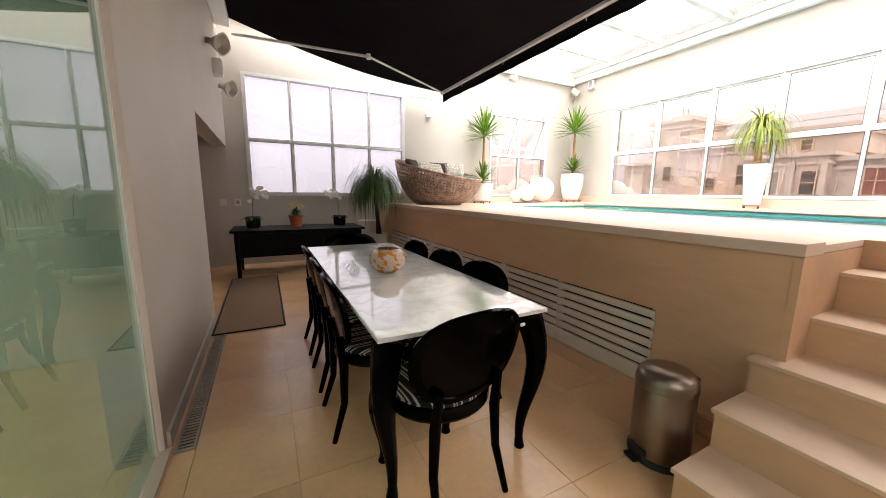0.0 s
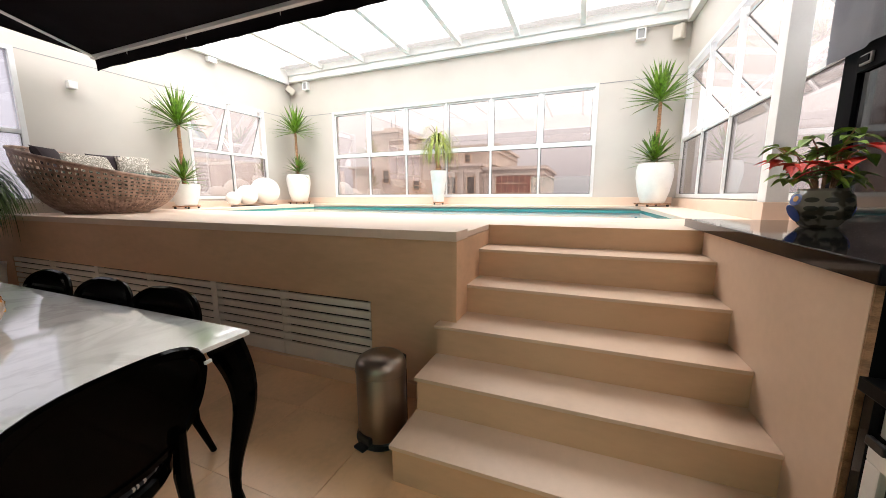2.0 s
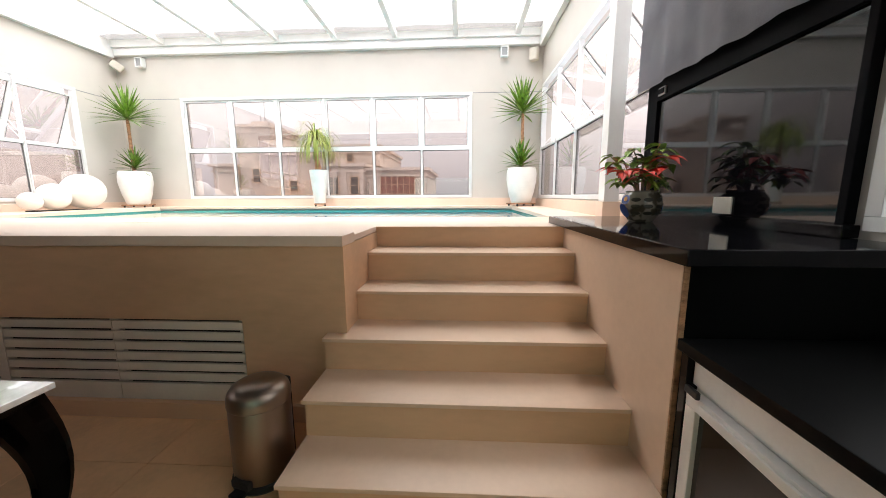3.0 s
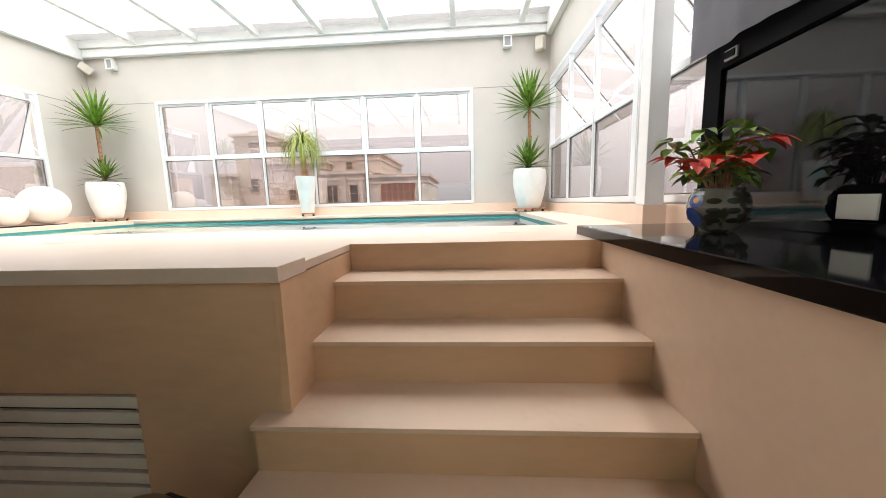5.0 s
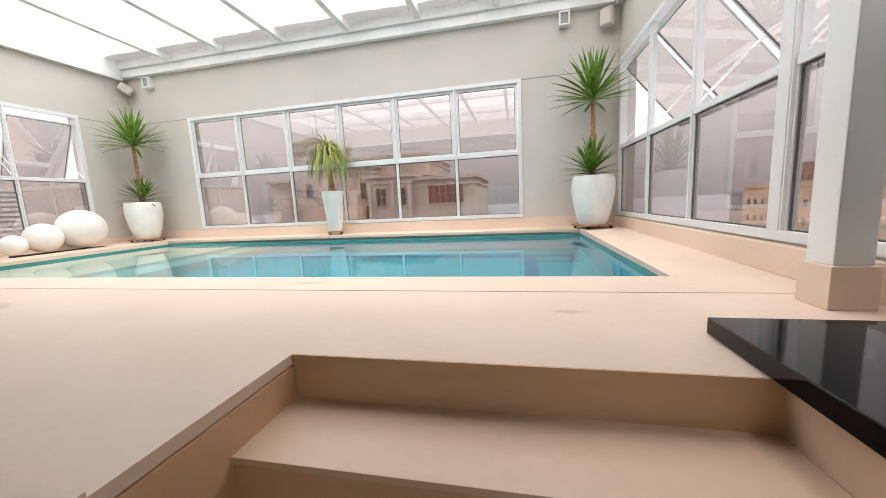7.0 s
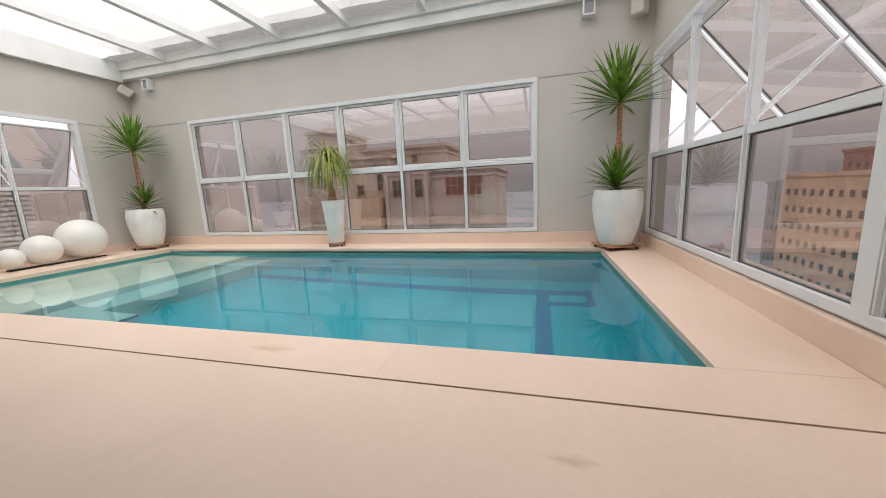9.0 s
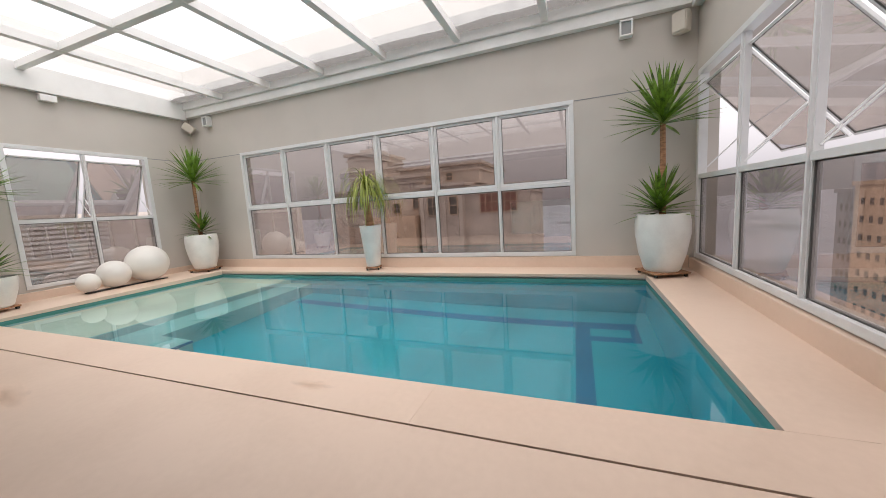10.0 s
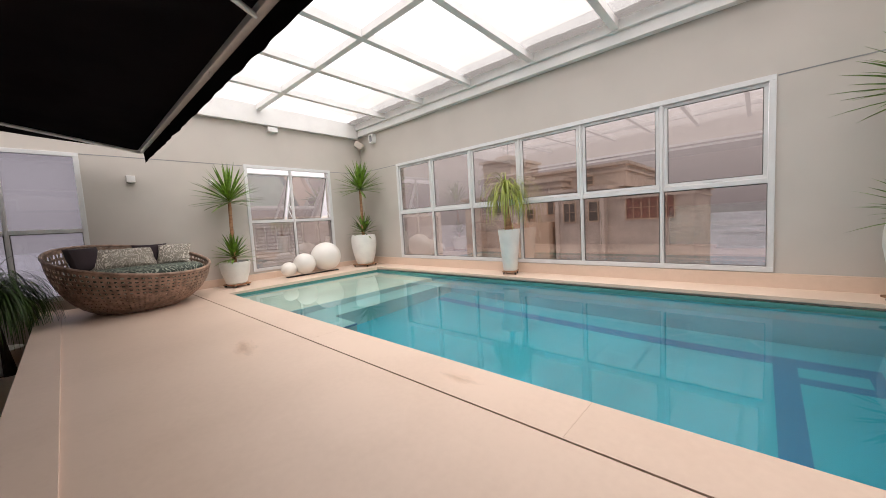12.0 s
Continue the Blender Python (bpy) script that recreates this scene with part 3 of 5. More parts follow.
part("slab", box(boxed(4.76, 5.35, 2.03, NORTH, DECK - 0.035, DECK), 5.35, 6.165, SOUTH, NORTH, DECK - 0.035, DECK), STONE, deck, smooth=False)
PX0, PX1, PY0, PY1, PZ = 6.53, 9.38, 0.43, 7.39, -0.15
for a, b in ((SOUTH, 1.8995), (1.9, 4.0995), (4.1, 6.2995), (6.3, NORTH)):
    part("slab", boxed(6.178, PX0, a, b, DECK - 0.035, DECK, bevel=0.002), STONE, deck, smooth=False)
for c, d in ((SOUTH, PY0), (PY1, NORTH)):
    part("slab", sloped(PX0 + 0.0005, 7.9, c, d, DECK, (DECK + RIM) / 2), STONE, deck, smooth=False)
    part("slab", sloped(7.9005, PX1, c, d, (DECK + RIM) / 2, RIM), STONE, deck, smooth=False)
for c, d in ((SOUTH, 2.2), (2.2005, 4.9), (4.9005, NORTH)):
    part("slab", boxed(PX1 + 0.0005, FAR, c, d, RIM - 0.04, RIM, bevel=0.002), STONE, deck, smooth=False)
part("slab", boxed(4.555, 4.768, 2.018, NORTH, DECK - 0.037, DECK + 0.02, bevel=0.003), STONE, deck, "raised edge strip")
part("slot_drain", boxed(6.158, 6.185, SOUTH, NORTH, DECK - 0.05, DECK - 0.012), GAP, deck)
part("deck_fill", boxed(4.78, 6.44, 2.05, NORTH, 0.0, DECK - 0.037), GROUT, deck)
part("deck_fill", boxed(5.39, 6.44, SOUTH, 2.05, 0.0, DECK - 0.037), GROUT, deck)


rw = thing("wall_retaining", "beige stone retaining wall of the raised pool", "wall", kind="structure")
GY0, GY1, GZ0, GZ1 = 2.63, 7.67, 0.105, 0.612
part("wall_face", boxed(FRONT, 4.78, 2.055, GY0, 0.1, DECK - 0.02), STONE_WALL_SHADED, rw, smooth=False)
part("wall_face", boxed(FRONT, 4.78, GY1, NORTH, 0.1, DECK - 0.02), STONE_WALL_SHADED, rw, smooth=False)
part("wall_face", boxed(FRONT, 4.78, GY0, GY1, GZ1, DECK - 0.02), STONE_WALL_SHADED, rw, smooth=False)
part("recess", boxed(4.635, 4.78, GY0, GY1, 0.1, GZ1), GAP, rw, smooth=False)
part("plinth", boxed(FRONT - 0.025, 4.78, 2.12, NORTH, 0.0, 0.102, bevel=0.004), STONE_WALL_SHADED, rw)
part("return_wall", boxed(4.587, 5.345, 2.026, 2.053, 0.1, DECK - 0.04, bevel=0.003), STONE_WALL_SHADED, rw)
part("corner_strip", boxed(4.572, 4.586, 2.023, 2.055, 0.54, DECK - 0.04, bevel=0.002), STONE_WALL_SHADED, rw)

gr = thing("slatted_grille", "white slatted ventilation panels in the stone wall", "grille")
PANELS = [(2.635, 4.13), (4.20, 5.86), (5.93, 7.665)]
for a, b in PANELS:
    mid = a + (b - a) * 0.53
    for k in range(7):
        z1 = GZ1 - 0.015 - k * 0.0645
        for c, d in ((a, mid - 0.0015), (mid + 0.0015, b)):
            part("slat", boxed(FRONT + 0.005, FRONT + 0.025, c, d, max(z1 - 0.0475, GZ0) if k < 6 else GZ0, z1, bevel=0.002), SLAT, gr)
    part("backing_post", boxed(FRONT + 0.025, FRONT + 0.05, mid - 0.03, mid + 0.03, GZ0, GZ1), SLAT, gr)
    part("backing_post", boxed(FRONT + 0.026, FRONT + 0.05, a, a + 0.03, GZ0, GZ1), SLAT, gr)
for a, b in ((4.132, 4.198), (5.862, 5.928)):
    part("divider", boxed(FRONT + 0.002, FRONT + 0.05, a, b, GZ0, GZ1, bevel=0.002), SLAT, gr)

# stairs up to the deck
stairs = thing("stairs", "six pale limestone steps up to the pool deck", "stairs", kind="structure")
LEVELS = [DECK, 0.928, 0.732, 0.548, 0.37, 0.186]
SY = 0.625
NOSES = [(5.35, 5.6, SY, 2.03), (5.071, 5.35, SY, 2.03), (4.793, 5.071, SY, 2.03), (4.498, 4.793, SY, 2.122), (4.206, 4.498, SY, 2.113), (3.925, 4.206, SY, 2.105)]
for k, (x0, x1, y0, y1) in enumerate(NOSES):
    z = LEVELS[k]
    drop = z - (LEVELS[k + 1] if k < 5 else 0.0)
    if k:
        # treads and risers are one stone; the riser colour carries its shade
        part("tread", boxed(x0 - 0.010, x1 + 0.02, y0, y1 + (0.012 if k > 2 else 0), z - 0.02, z, bevel=0.003), STEP_SHADED, stairs)
        part("riser", boxed(x0, x0 + 0.025, y0, y1, z - drop, z - 0.02), STONE_WALL_SHADED, stairs)
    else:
        part("riser", boxed(x0 - 0.004, x0 + 0.021, y0, y1, z - drop, z - 0.001), STONE_WALL_SHADED, stairs)
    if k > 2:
        part("side_panel", boxed(x0 + 0.025, FRONT - 0.002 if x0 < 4.57 else x1, y1 - 0.02, y1, z - drop, z - 0.02), STONE_WALL_SHADED, stairs)
part("step_fill", boxed(5.1, 5.37, 0.7, 2.02, 0.0, 0.85), GROUT, stairs)

# pool shell and water
pool = thing("pool", "blue mosaic swimming pool with a shallow ledge", "pool", kind="structure")
part("pool_floor", boxed(PX0 - 0.05, PX1 + 0.05, PY0 - 0.05, PY1 + 0.05, PZ - 0.1, PZ), POOL, pool, smooth=False)
for a in ((PX0 - 0.06, PX0, PY0 - 0.06, PY1 + 0.06), (PX1, PX1 + 0.06, PY0 - 0.06, PY1 + 0.06), (PX0, PX1, PY0 - 0.06, PY0), (PX0, PX1, PY1, PY1 + 0.06)):
    part("pool_wall", boxed(*a, PZ, 0.88), POOL, pool, smooth=False)
    part("tile_band", boxed(*a, 0.88, DECK - 0.038), POOL_TEAL, pool, "teal waterline tiles", smooth=False)
part("ledge", boxed(PX0, PX1, 5.78, PY1, PZ, 0.76), POOL_PALE, pool, "pale shallow ledge", smooth=False)
part("ledge_edge", boxed(PX0, PX1, 5.75, 5.78, PZ, 0.763), POOL_MID, pool, smooth=False)
part("step", boxed(PX0, PX1, 5.3, 5.75, PZ, 0.48), POOL_MID, pool, smooth=False)
part("seat", boxed(PX0, 7.1, 4.8, 5.3, PZ, 0.50), POOL_MID, pool, smooth=False)
part("seat_edge", boxed(PX0, 7.1, 4.785, 4.80, 0.44, 0.503), POOL_BLUE, pool, smooth=False)
part("inlet", boxed(6.80, 6.96, 4.774, 4.784, 0.30, 0.43, bevel=0.003), WHITE, pool, "white square water inlet")
part("lane_mark", boxed(PX0, 9.05, 1.05, 1.2, PZ, PZ + 0.004), POOL_BLUE, pool, smooth=False)
for a in ((8.9, 9.05, 0.66, 1.05), (8.62, 8.72, 0.66, 1.05), (8.62, 9.05, 0.58, 0.66)):
    part("lane_mark", boxed(*a, PZ, PZ + 0.004), POOL_BLUE, pool, smooth=False)
part("lane_mark", boxed(8.9, 9.05, 1.2, 5.2, PZ, PZ + 0.004), POOL_BLUE, pool, smooth=False)
wbm = bmesh.new()
bmesh.ops.create_grid(wbm, x_segments=2, y_segments=2, size=0.5)
for v in wbm.verts:
    v.co = Vector((PX0 + (v.co.x + 0.5) * (PX1 - PX0), PY0 + (v.co.y + 0.5) * (PY1 - PY0), 1.018))
water = tagged(part("water", wbm, WATER), "clear still turquoise pool water", "water", kind="structure")
water.visible_shadow = False

# glazed roof
def roof_z(x):
    return 4.245 + (9.70 - x) * 0.018


sky = thing("skylight", "white framed glass roof over the pool", "skylight", kind="structure")
for k in range(-1, 7):
    y = 1.50 + 1.143 * k
    bm = bmesh.new()
    vs = [bm.verts.new((x, y + s, roof_z(x) + dz)) for x in (9.72, LEFT) for s in (-0.044, 0.044) for dz in (0, 0.10)]
    for f in ((0, 1, 3, 2), (4, 6, 7, 5), (0, 4, 5, 1), (2, 3, 7, 6), (1, 5, 7, 3), (0, 2, 6, 4)):
        bm.faces.new([vs[i] for i in f])
    part("rafter", bm, WHITE, sky, smooth=False)
for x in (7.58, 5.46, 3.6):
    z = roof_z(x)
    part("purlin", boxed(x - 0.042, x + 0.042, SOUTH, NORTH - 0.08, z + 0.004, z + 0.096), WHITE, sky, smooth=False)
part("fascia", boxed(FAR - 0.10, FAR, SOUTH, NORTH, EAVE, 4.225, bevel=0.006), WHITE, sky)
part("fascia", boxed(FAR - 0.15, FAR, SOUTH, NORTH, 4.226, 4.36, bevel=0.006), WHITE, sky)
part("fascia", boxed(LEFT, FAR - 0.10, NORTH - 0.09, NORTH, 4.04, 4.39, bevel=0.006), WHITE, sky)
part("fascia", boxed(LEFT, FAR - 0.10, SOUTH, SOUTH + 0.09, 4.04, 4.39, bevel=0.006), WHITE, sky)
part("gable", boxed(LEFT, FAR, NORTH - 0.02, NORTH, 4.39, 4.58), WHITE, sky)
for k in range(-2, 7):
    y0, y1 = max(1.50 + 1.143 * k, SOUTH - 0.1), min(1.50 + 1.143 * (k + 1), NORTH + 0.1)
    for x0, x1 in ((FAR, 7.58), (7.58, 5.46), (5.46, 3.6), (3.6, LEFT - 0.1)):
        bm = bmesh.new()
        bm.faces.new([bm.verts.new((x, y, roof_z(x) + 0.106)) for x, y in ((x0, y0), (x0, y1), (x1, y1), (x1, y0))])
        part("roof_pane", bm, ROOF_GLASS, sky, smooth=False)
bm = bmesh.new()
prev = None
for k in range(120):
    y = SOUTH + (NORTH - SOUTH) * k / 119
    x = 9.50 + 0.06 * noise.noise((y * 1.3, 0, 0)) + 0.03 * noise.noise((y * 7, 3, 0))
    row = [bm.verts.new((9.86, y, roof_z(9.86) + 0.112)), bm.verts.new((x, y, roof_z(x) + 0.112))]
    if prev:
        bm.faces.new((prev[0], prev[1], row[1], row[0]))
    prev = row
part("eaves_dirt", bm, DIRTY_GLASS, sky, "grey dirt along the eaves of the glass roof", smooth=False)
part("gutter", boxed(FAR - 0.02, FAR + 0.30, SOUTH - 0.2, NORTH + 0.2, 4.42, 4.66), GUTTER, sky, "weathered gutter behind the eaves")

# white post by the bar
post = thing("post", "white steel post on a stone block", "post", kind="structure")
part("shaft", boxed(5.935, 6.065, -0.015, 0.115, 1.25, roof_z(6.0) + 0.02, bevel=0.006), WHITE, post)
part("base_block", boxed(5.92, 6.08, -0.03, 0.13, DECK, 1.25, bevel=0.004), STONE, post)

# floor tiles of the dining area and the slot drain along the wall
floor = thing("floor", "glossy beige porcelain floor tiles", "floor", kind="structure")
part("bed", boxed(2.0905, 4.6, SOUTH, NORTH, -0.06, -0.0035), GROUT, floor, smooth=False)
xs = [2.092, 2.545, 3.10, 3.655, 4.21, 4.58]
tiles = {}
for a, b in zip(xs, xs[1:]):
    for k in range(-7, 9):
        c, d = 3.495 + 0.556 * k, 3.495 + 0.556 * (k + 1)
        c, d = max(c, SOUTH), min(d, NORTH)
        key = (round(b - a, 3), round(d - c, 3))
        if key not in tiles:
            tile = part("tile", boxed(0.0015, b - a - 0.0015, 0.0015, d - c - 0.0015, -0.012, 0.0), TILE, floor, m=pose(a, c, 0), smooth=False)
            tiles[key] = tile.data
        else:
            ob = new("tile", tiles[key])
            ob.parent, ob.matrix_basis = floor, pose(a, c, 0)
part("border", boxed(LEFT - 0.001, 1.994, SOUTH, NORTH, -0.02, 0.0), TILE, floor, smooth=False)
part("border", boxed(1.995, 2.09, SOUTH, 3.385, -0.02, 0.0), TILE, floor, smooth=False)
part("border", boxed(1.995, 2.09, 7.49, NORTH, -0.02, 0.0), TILE, floor, smooth=False)
drain = thing("floor_drain", "long grey slotted floor drain grate", "drain")
part("frame", bar_rect(bmesh.new(), 0, 0.092, 0, 4.1, 0.012, -0.002, 0.022, 0.001), DRAIN_GREY, drain, m=pose(1.996, 3.388, 0.0005, -90, 0, 0))
part("trough", boxed(1.997, 2.087, 3.39, 7.48, -0.05, -0.018), GAP, drain)
bar0 = part("bar", boxed(0, 0.070, 0, 0.008, -0.008, 0.002, bevel=0.001), DRAIN_GREY, drain, m=pose(2.007, 3.41, 0))
for k in range(1, 145):
    ob = new("bar", bar0.data)
    ob.parent, ob.matrix_basis = drain, pose(2.007, 3.41 + 0.028 * k, 0)


# ---- awning over the dining table ----
aw = thing("awning", "black retractable awning with white folding arms", "awning")
# south end is out of view, stretched to y 0.5 to darken the steps
AY0, AY1 = 0.5, 7.95
bm = bmesh.new()
NX, NY = 14, 16
grid = []
for i in range(NX + 1):
    t = i / NX
    x = 2.16 + t * 3.57
    grid.append([bm.verts.new((x, AY0 + (AY1 - AY0) * j / NY, 3.86 - 0.58 * t - 0.15 * math.sin(math.pi * t) * (0.85 + 0.15 * math.sin(math.pi * j / NY)))) for j in range(NY + 1)])
for i in range(NX):
    for j in range(NY):
        bm.faces.new((grid[i][j], grid[i + 1][j], grid[i + 1][j + 1], grid[i][j + 1]))
bmesh.ops.solidify(bm, geom=bm.faces[:], thickness=0.004)
part("canopy", bm, AWNING, aw, "black cloth canopy")
part("cassette", boxed(LEFT + 0.002, 2.17, AY0, AY1 + 0.1, 3.76, 3.93, bevel=0.02), WHITE, aw)
part("front_bar", boxed(5.725, 5.78, AY0, AY1, 3.235, 3.295, bevel=0.012), ALU, aw)
bm = bmesh.new()
prev = None
for j in range(141):
    y = AY0 + (AY1 - AY0) * j / 140
    w = 0.012 * noise.noise((j * 0.31, 2, 0)) + 0.004 * math.sin(j * 0.9)
    z = 3.10 + 0.014 * noise.noise((y * 2.2, 5, 0))
    row = [bm.verts.new((5.785, y, 3.25)), bm.verts.new((5.79 + w * 0.6, y, 3.17)), bm.verts.new((5.79 + w, y, z))]
    if prev:
        bm.faces.new((prev[0], prev[1], row[1], row[0])), bm.faces.new((prev[1], prev[2], row[2], row[1]))
    prev = row
bmesh.ops.solidify(bm, geom=bm.faces[:], thickness=0.003)
part("valance", bm, AWNING, aw, "gathered black valance")
# third arm is unseen, added under the stretched south end
for s, e, f in (((2.2, 8.0, 3.66), (4.02, 6.97, 3.33), (5.72, 7.78, 3.22)), ((2.2, 3.25, 3.66), (4.0, 2.55, 3.33), (5.72, 3.42, 3.22)), ((2.2, 0.6, 3.66), (4.0, 1.4, 3.33), (5.72, 0.75, 3.22))):
    part("arm", tube(bmesh.new(), [s, e], 0.028, 8, 0.7), WHITE, aw)
    part("arm", tube(bmesh.new(), [e, f], 0.024, 8, 0.7), WHITE, aw)
    part("elbow", lathe(bmesh.new(), [(0.0, -0.035), (0.035, -0.035), (0.035, 0.035), (0.0, 0.035)], 12, e), WHITE, aw)
for y in (4.4, 5.9, 7.1):
    part("hook", tube(bmesh.new(), [(5.74, y, 3.24), (5.74, y, 3.18)], 0.004, 5), WHITE, aw)


# ---- dining table and chairs ----
def cabriole(top, foot, bow):
    """A curved leg that bows out at the knee and tapers to the foot."""
    t0, f0, b = Vector(top), Vector(foot), Vector(bow)
    pts, rad = [], []
    for i in range(15):
        t = i / 14
        s = math.sin(t * math.pi * 1.6) * (1 - 0.35 * t)
        pts.append(t0.lerp(f0, t) + b * s)
        rad.append(0.05 * (1 - t) ** 1.3 + 0.019 + (0.008 if i == 14 else 0))
    return tube(bmesh.new(), pts, rad, 12)


TX0, TX1, TY0, TY1, TZ = 2.822, 3.66, 2.606, 5.0, 0.762
table = thing("dining_table", "white marble dining table on black curved legs", "table")
part("tabletop", boxed(TX0, TX1, TY0, TY1, TZ - 0.02, TZ, bevel=0.004), MARBLE, table, "veined white marble top")
part("apron", bar_rect(bmesh.new(), 0, TX1 - TX0 - 0.10, 0, TY1 - TY0 - 0.10, 0.03, -TZ + 0.021, -TZ + 0.12, 0.006), BLACK, table, m=pose(TX0 + 0.05, TY0 + 0.05, 0, 90, 0, 0) @ pose(0, 0, 0))
for sx, x in ((-1, TX0 + 0.065), (1, TX1 - 0.065)):
    for sy, y in ((-1, TY0 + 0.065), (1, TY1 - 0.065)):
        part("leg", cabriole((x, y, TZ - 0.045), (x + 0.015 * sx, y + 0.015 * sy, 0.0), (0.035 * sx, 0.035 * sy, 0)), BLACK, table)


def oval(bm, w, h, y0, y1, rim=0.0, seg=36, lean=0.0):
    """A medallion back: an upright oval panel, thicker along its rim, leaning back."""
    def ring(s, y):
        out = []
        for k in range(seg):
            c, d = math.cos(2 * math.pi * k / seg), math.sin(2 * math.pi * k / seg)
            c, d = math.copysign(abs(c) ** 0.8, c), math.copysign(abs(d) ** 0.8, d)
            z = h / 2 + s * h / 2 * d
            out.append(bm.verts.new((s * w / 2 * c * (0.82 + 0.18 * z / h), y + z * lean + 0.03 * (s * c) ** 2, z)))
        return out
    rs = [ring(0.84, y0 + rim), ring(0.86, y0), ring(0.97, y0), ring(1.0, (y0 + y1) / 2), ring(0.97, y1), ring(0.86, y1), ring(0.84, y1 - rim)]
    for a, b in zip(rs, rs[1:]):
        for k in range(seg):
            bm.faces.new((a[k], a[(k + 1) % seg], b[(k + 1) % seg], b[k]))
    bm.faces.new(rs[0]), bm.faces.new(rs[-1][::-1])
    return bm


def dining_chair(m):
    """Faces +y; its seat is centred on the origin."""
    c = thing("dining_chair", "black lacquered medallion chair with a striped seat", "chair", "chairs round the table", m=m)
    bm = lathe(bmesh.new(), [(0.0, 0.395), (0.235, 0.395), (0.245, 0.41), (0.245, 0.445), (0.235, 0.455), (0.0, 0.455)], 28, sx=0.98, sy=0.95)
    part("seat_frame", bm, BLACK, c)
    bm = lathe(bmesh.new(), [(0.0, 0.45), (0.222, 0.45), (0.228, 0.465), (0.20, 0.482), (0.1, 0.488), (0.0, 0.49)], 28, sx=0.98, sy=0.95)
    part("seat", bm, SEAT, c, "black and cream striped cushion")
    part("backrest", oval(bmesh.new(), 0.60, 0.385, -0.012, 0.018, 0.006, lean=-0.16), BLACK, c, m=pose(0, -0.215, 0.478))
    for s in (-1, 1):
        part("leg", cabriole((s * 0.18, 0.16, 0.42), (s * 0.20, 0.20, 0), (s * 0.02, 0.02, 0)), BLACK, c)
        part("leg", tube(bmesh.new(), [(s * 0.15, -0.235, 0.56), (s * 0.155, -0.215, 0.40), (s * 0.165, -0.22, 0.2), (s * 0.18, -0.28, 0)], [0.018, 0.024, 0.019, 0.014], 10), BLACK, c)
    return c


chair = dining_chair(pose(3.135, 2.735, 0, 0, 0, 8))
tag = part("tag", boxed(-0.012, 0.012, -0.004, 0.004, -0.006, 0.006, bevel=0.002), WHITE, chair, "small white label", m=pose(0.232, -0.285, 0.765))
first = dining_chair(pose(3.01, 3.30, 0, 0, 0, -90))
for y in (3.82, 4.40):
    copy_thing(first, pose(3.01, y, 0, 0, 0, -90))
for y in (3.25, 3.78, 4.38):
    copy_thing(first, pose(3.475, y, 0, 0, 0, 90))
copy_thing(first, pose(3.28, 4.90, 0, 0, 0, 180))

bowl_thing = thing("glass_bowl", "round clear glass bowl with amber petals on the table", "bowl", m=pose(3.205, 3.66, TZ) @ Matrix.Diagonal((1, 1, 0.92, 1)))
part("bowl", lathe(bmesh.new(), [(0.0, 0.0), (0.05, 0.0), (0.075, 0.008), (0.108, 0.038), (0.124, 0.08), (0.122, 0.12), (0.104, 0.158), (0.078, 0.178), (0.074, 0.176), (0.098, 0.155), (0.115, 0.118), (0.117, 0.082), (0.10, 0.042), (0.07, 0.014), (0.0, 0.008)], 40), VASE, bowl_thing)
rnd = random.Random(15)
for k in range(16):
    a, zz = k * 2.39996, rnd.uniform(0.075, 0.13)
    rr = 0.1235 - 0.012 * abs(zz - 0.095) / 0.04
    leafy = ovate(bmesh.new(), (-0.019, 0, 0), (1, 0, 0), 0.038, 0.03, 0.0)
    part("petal", leafy, AMBER, bowl_thing, m=pose(rr * math.cos(a), rr * math.sin(a), zz, 0, 0, math.degrees(a)) @ pose(0, 0, 0, 0, 90, 0) @ pose(0, 0, 0, 0, 0, rnd.uniform(0, 360)))
wire = thing("wire_ornament", "thin silver wire twigs lying beside the bowl", "ornament")
rnd = random.Random(5)
for k in range(9):
    a = rnd.uniform(0, 6.28)
    l = rnd.uniform(0.06, 0.13)
    p = Vector((2.98 + rnd.uniform(-0.04, 0.04), 3.82 + rnd.uniform(-0.06, 0.06), TZ + 0.003))
    part("twig", tube(bmesh.new(), [p, p + Vector((math.cos(a) * l * 0.5, math.sin(a) * l * 0.5, 0.02 + 0.05 * rnd.random())), p + Vector((math.cos(a) * l, math.sin(a) * l, 0.004))], 0.0018, 5), STEEL_PALE, wire)

# pedal bin
pb = thing("pedal_bin", "brushed steel pedal bin with a domed lid", "bin", m=pose(4.185, 2.315, 0, 0, 0, 165) @ Matrix.Diagonal((1.03, 1.03, 0.98, 1)))
part("body", lathe(bmesh.new(), [(0.0, 0.03), (0.126, 0.03), (0.128, 0.04), (0.128, 0.385), (0.126, 0.39), (0.0, 0.39)], 40), STEEL, pb)
part("lid", lathe(bmesh.new(), [(0.0, 0.392), (0.130, 0.392), (0.132, 0.396), (0.131, 0.425), (0.125, 0.448), (0.112, 0.467), (0.09, 0.481), (0.055, 0.490), (0.0, 0.494)], 40), STEEL, pb)
part("base_ring", lathe(bmesh.new(), [(0.0, 0.0), (0.134, 0.0), (0.138, 0.01), (0.136, 0.03), (0.128, 0.036), (0.0, 0.036)], 40), PLASTIC, pb)
part("pedal", boxed(0.12, 0.172, -0.035, 0.035, 0.01, 0.026, bevel=0.007), PLASTIC, pb)
part("pedal_housing", boxed(0.112, 0.142, -0.05, 0.05, 0.03, 0.075, bevel=0.012), PLASTIC, pb)
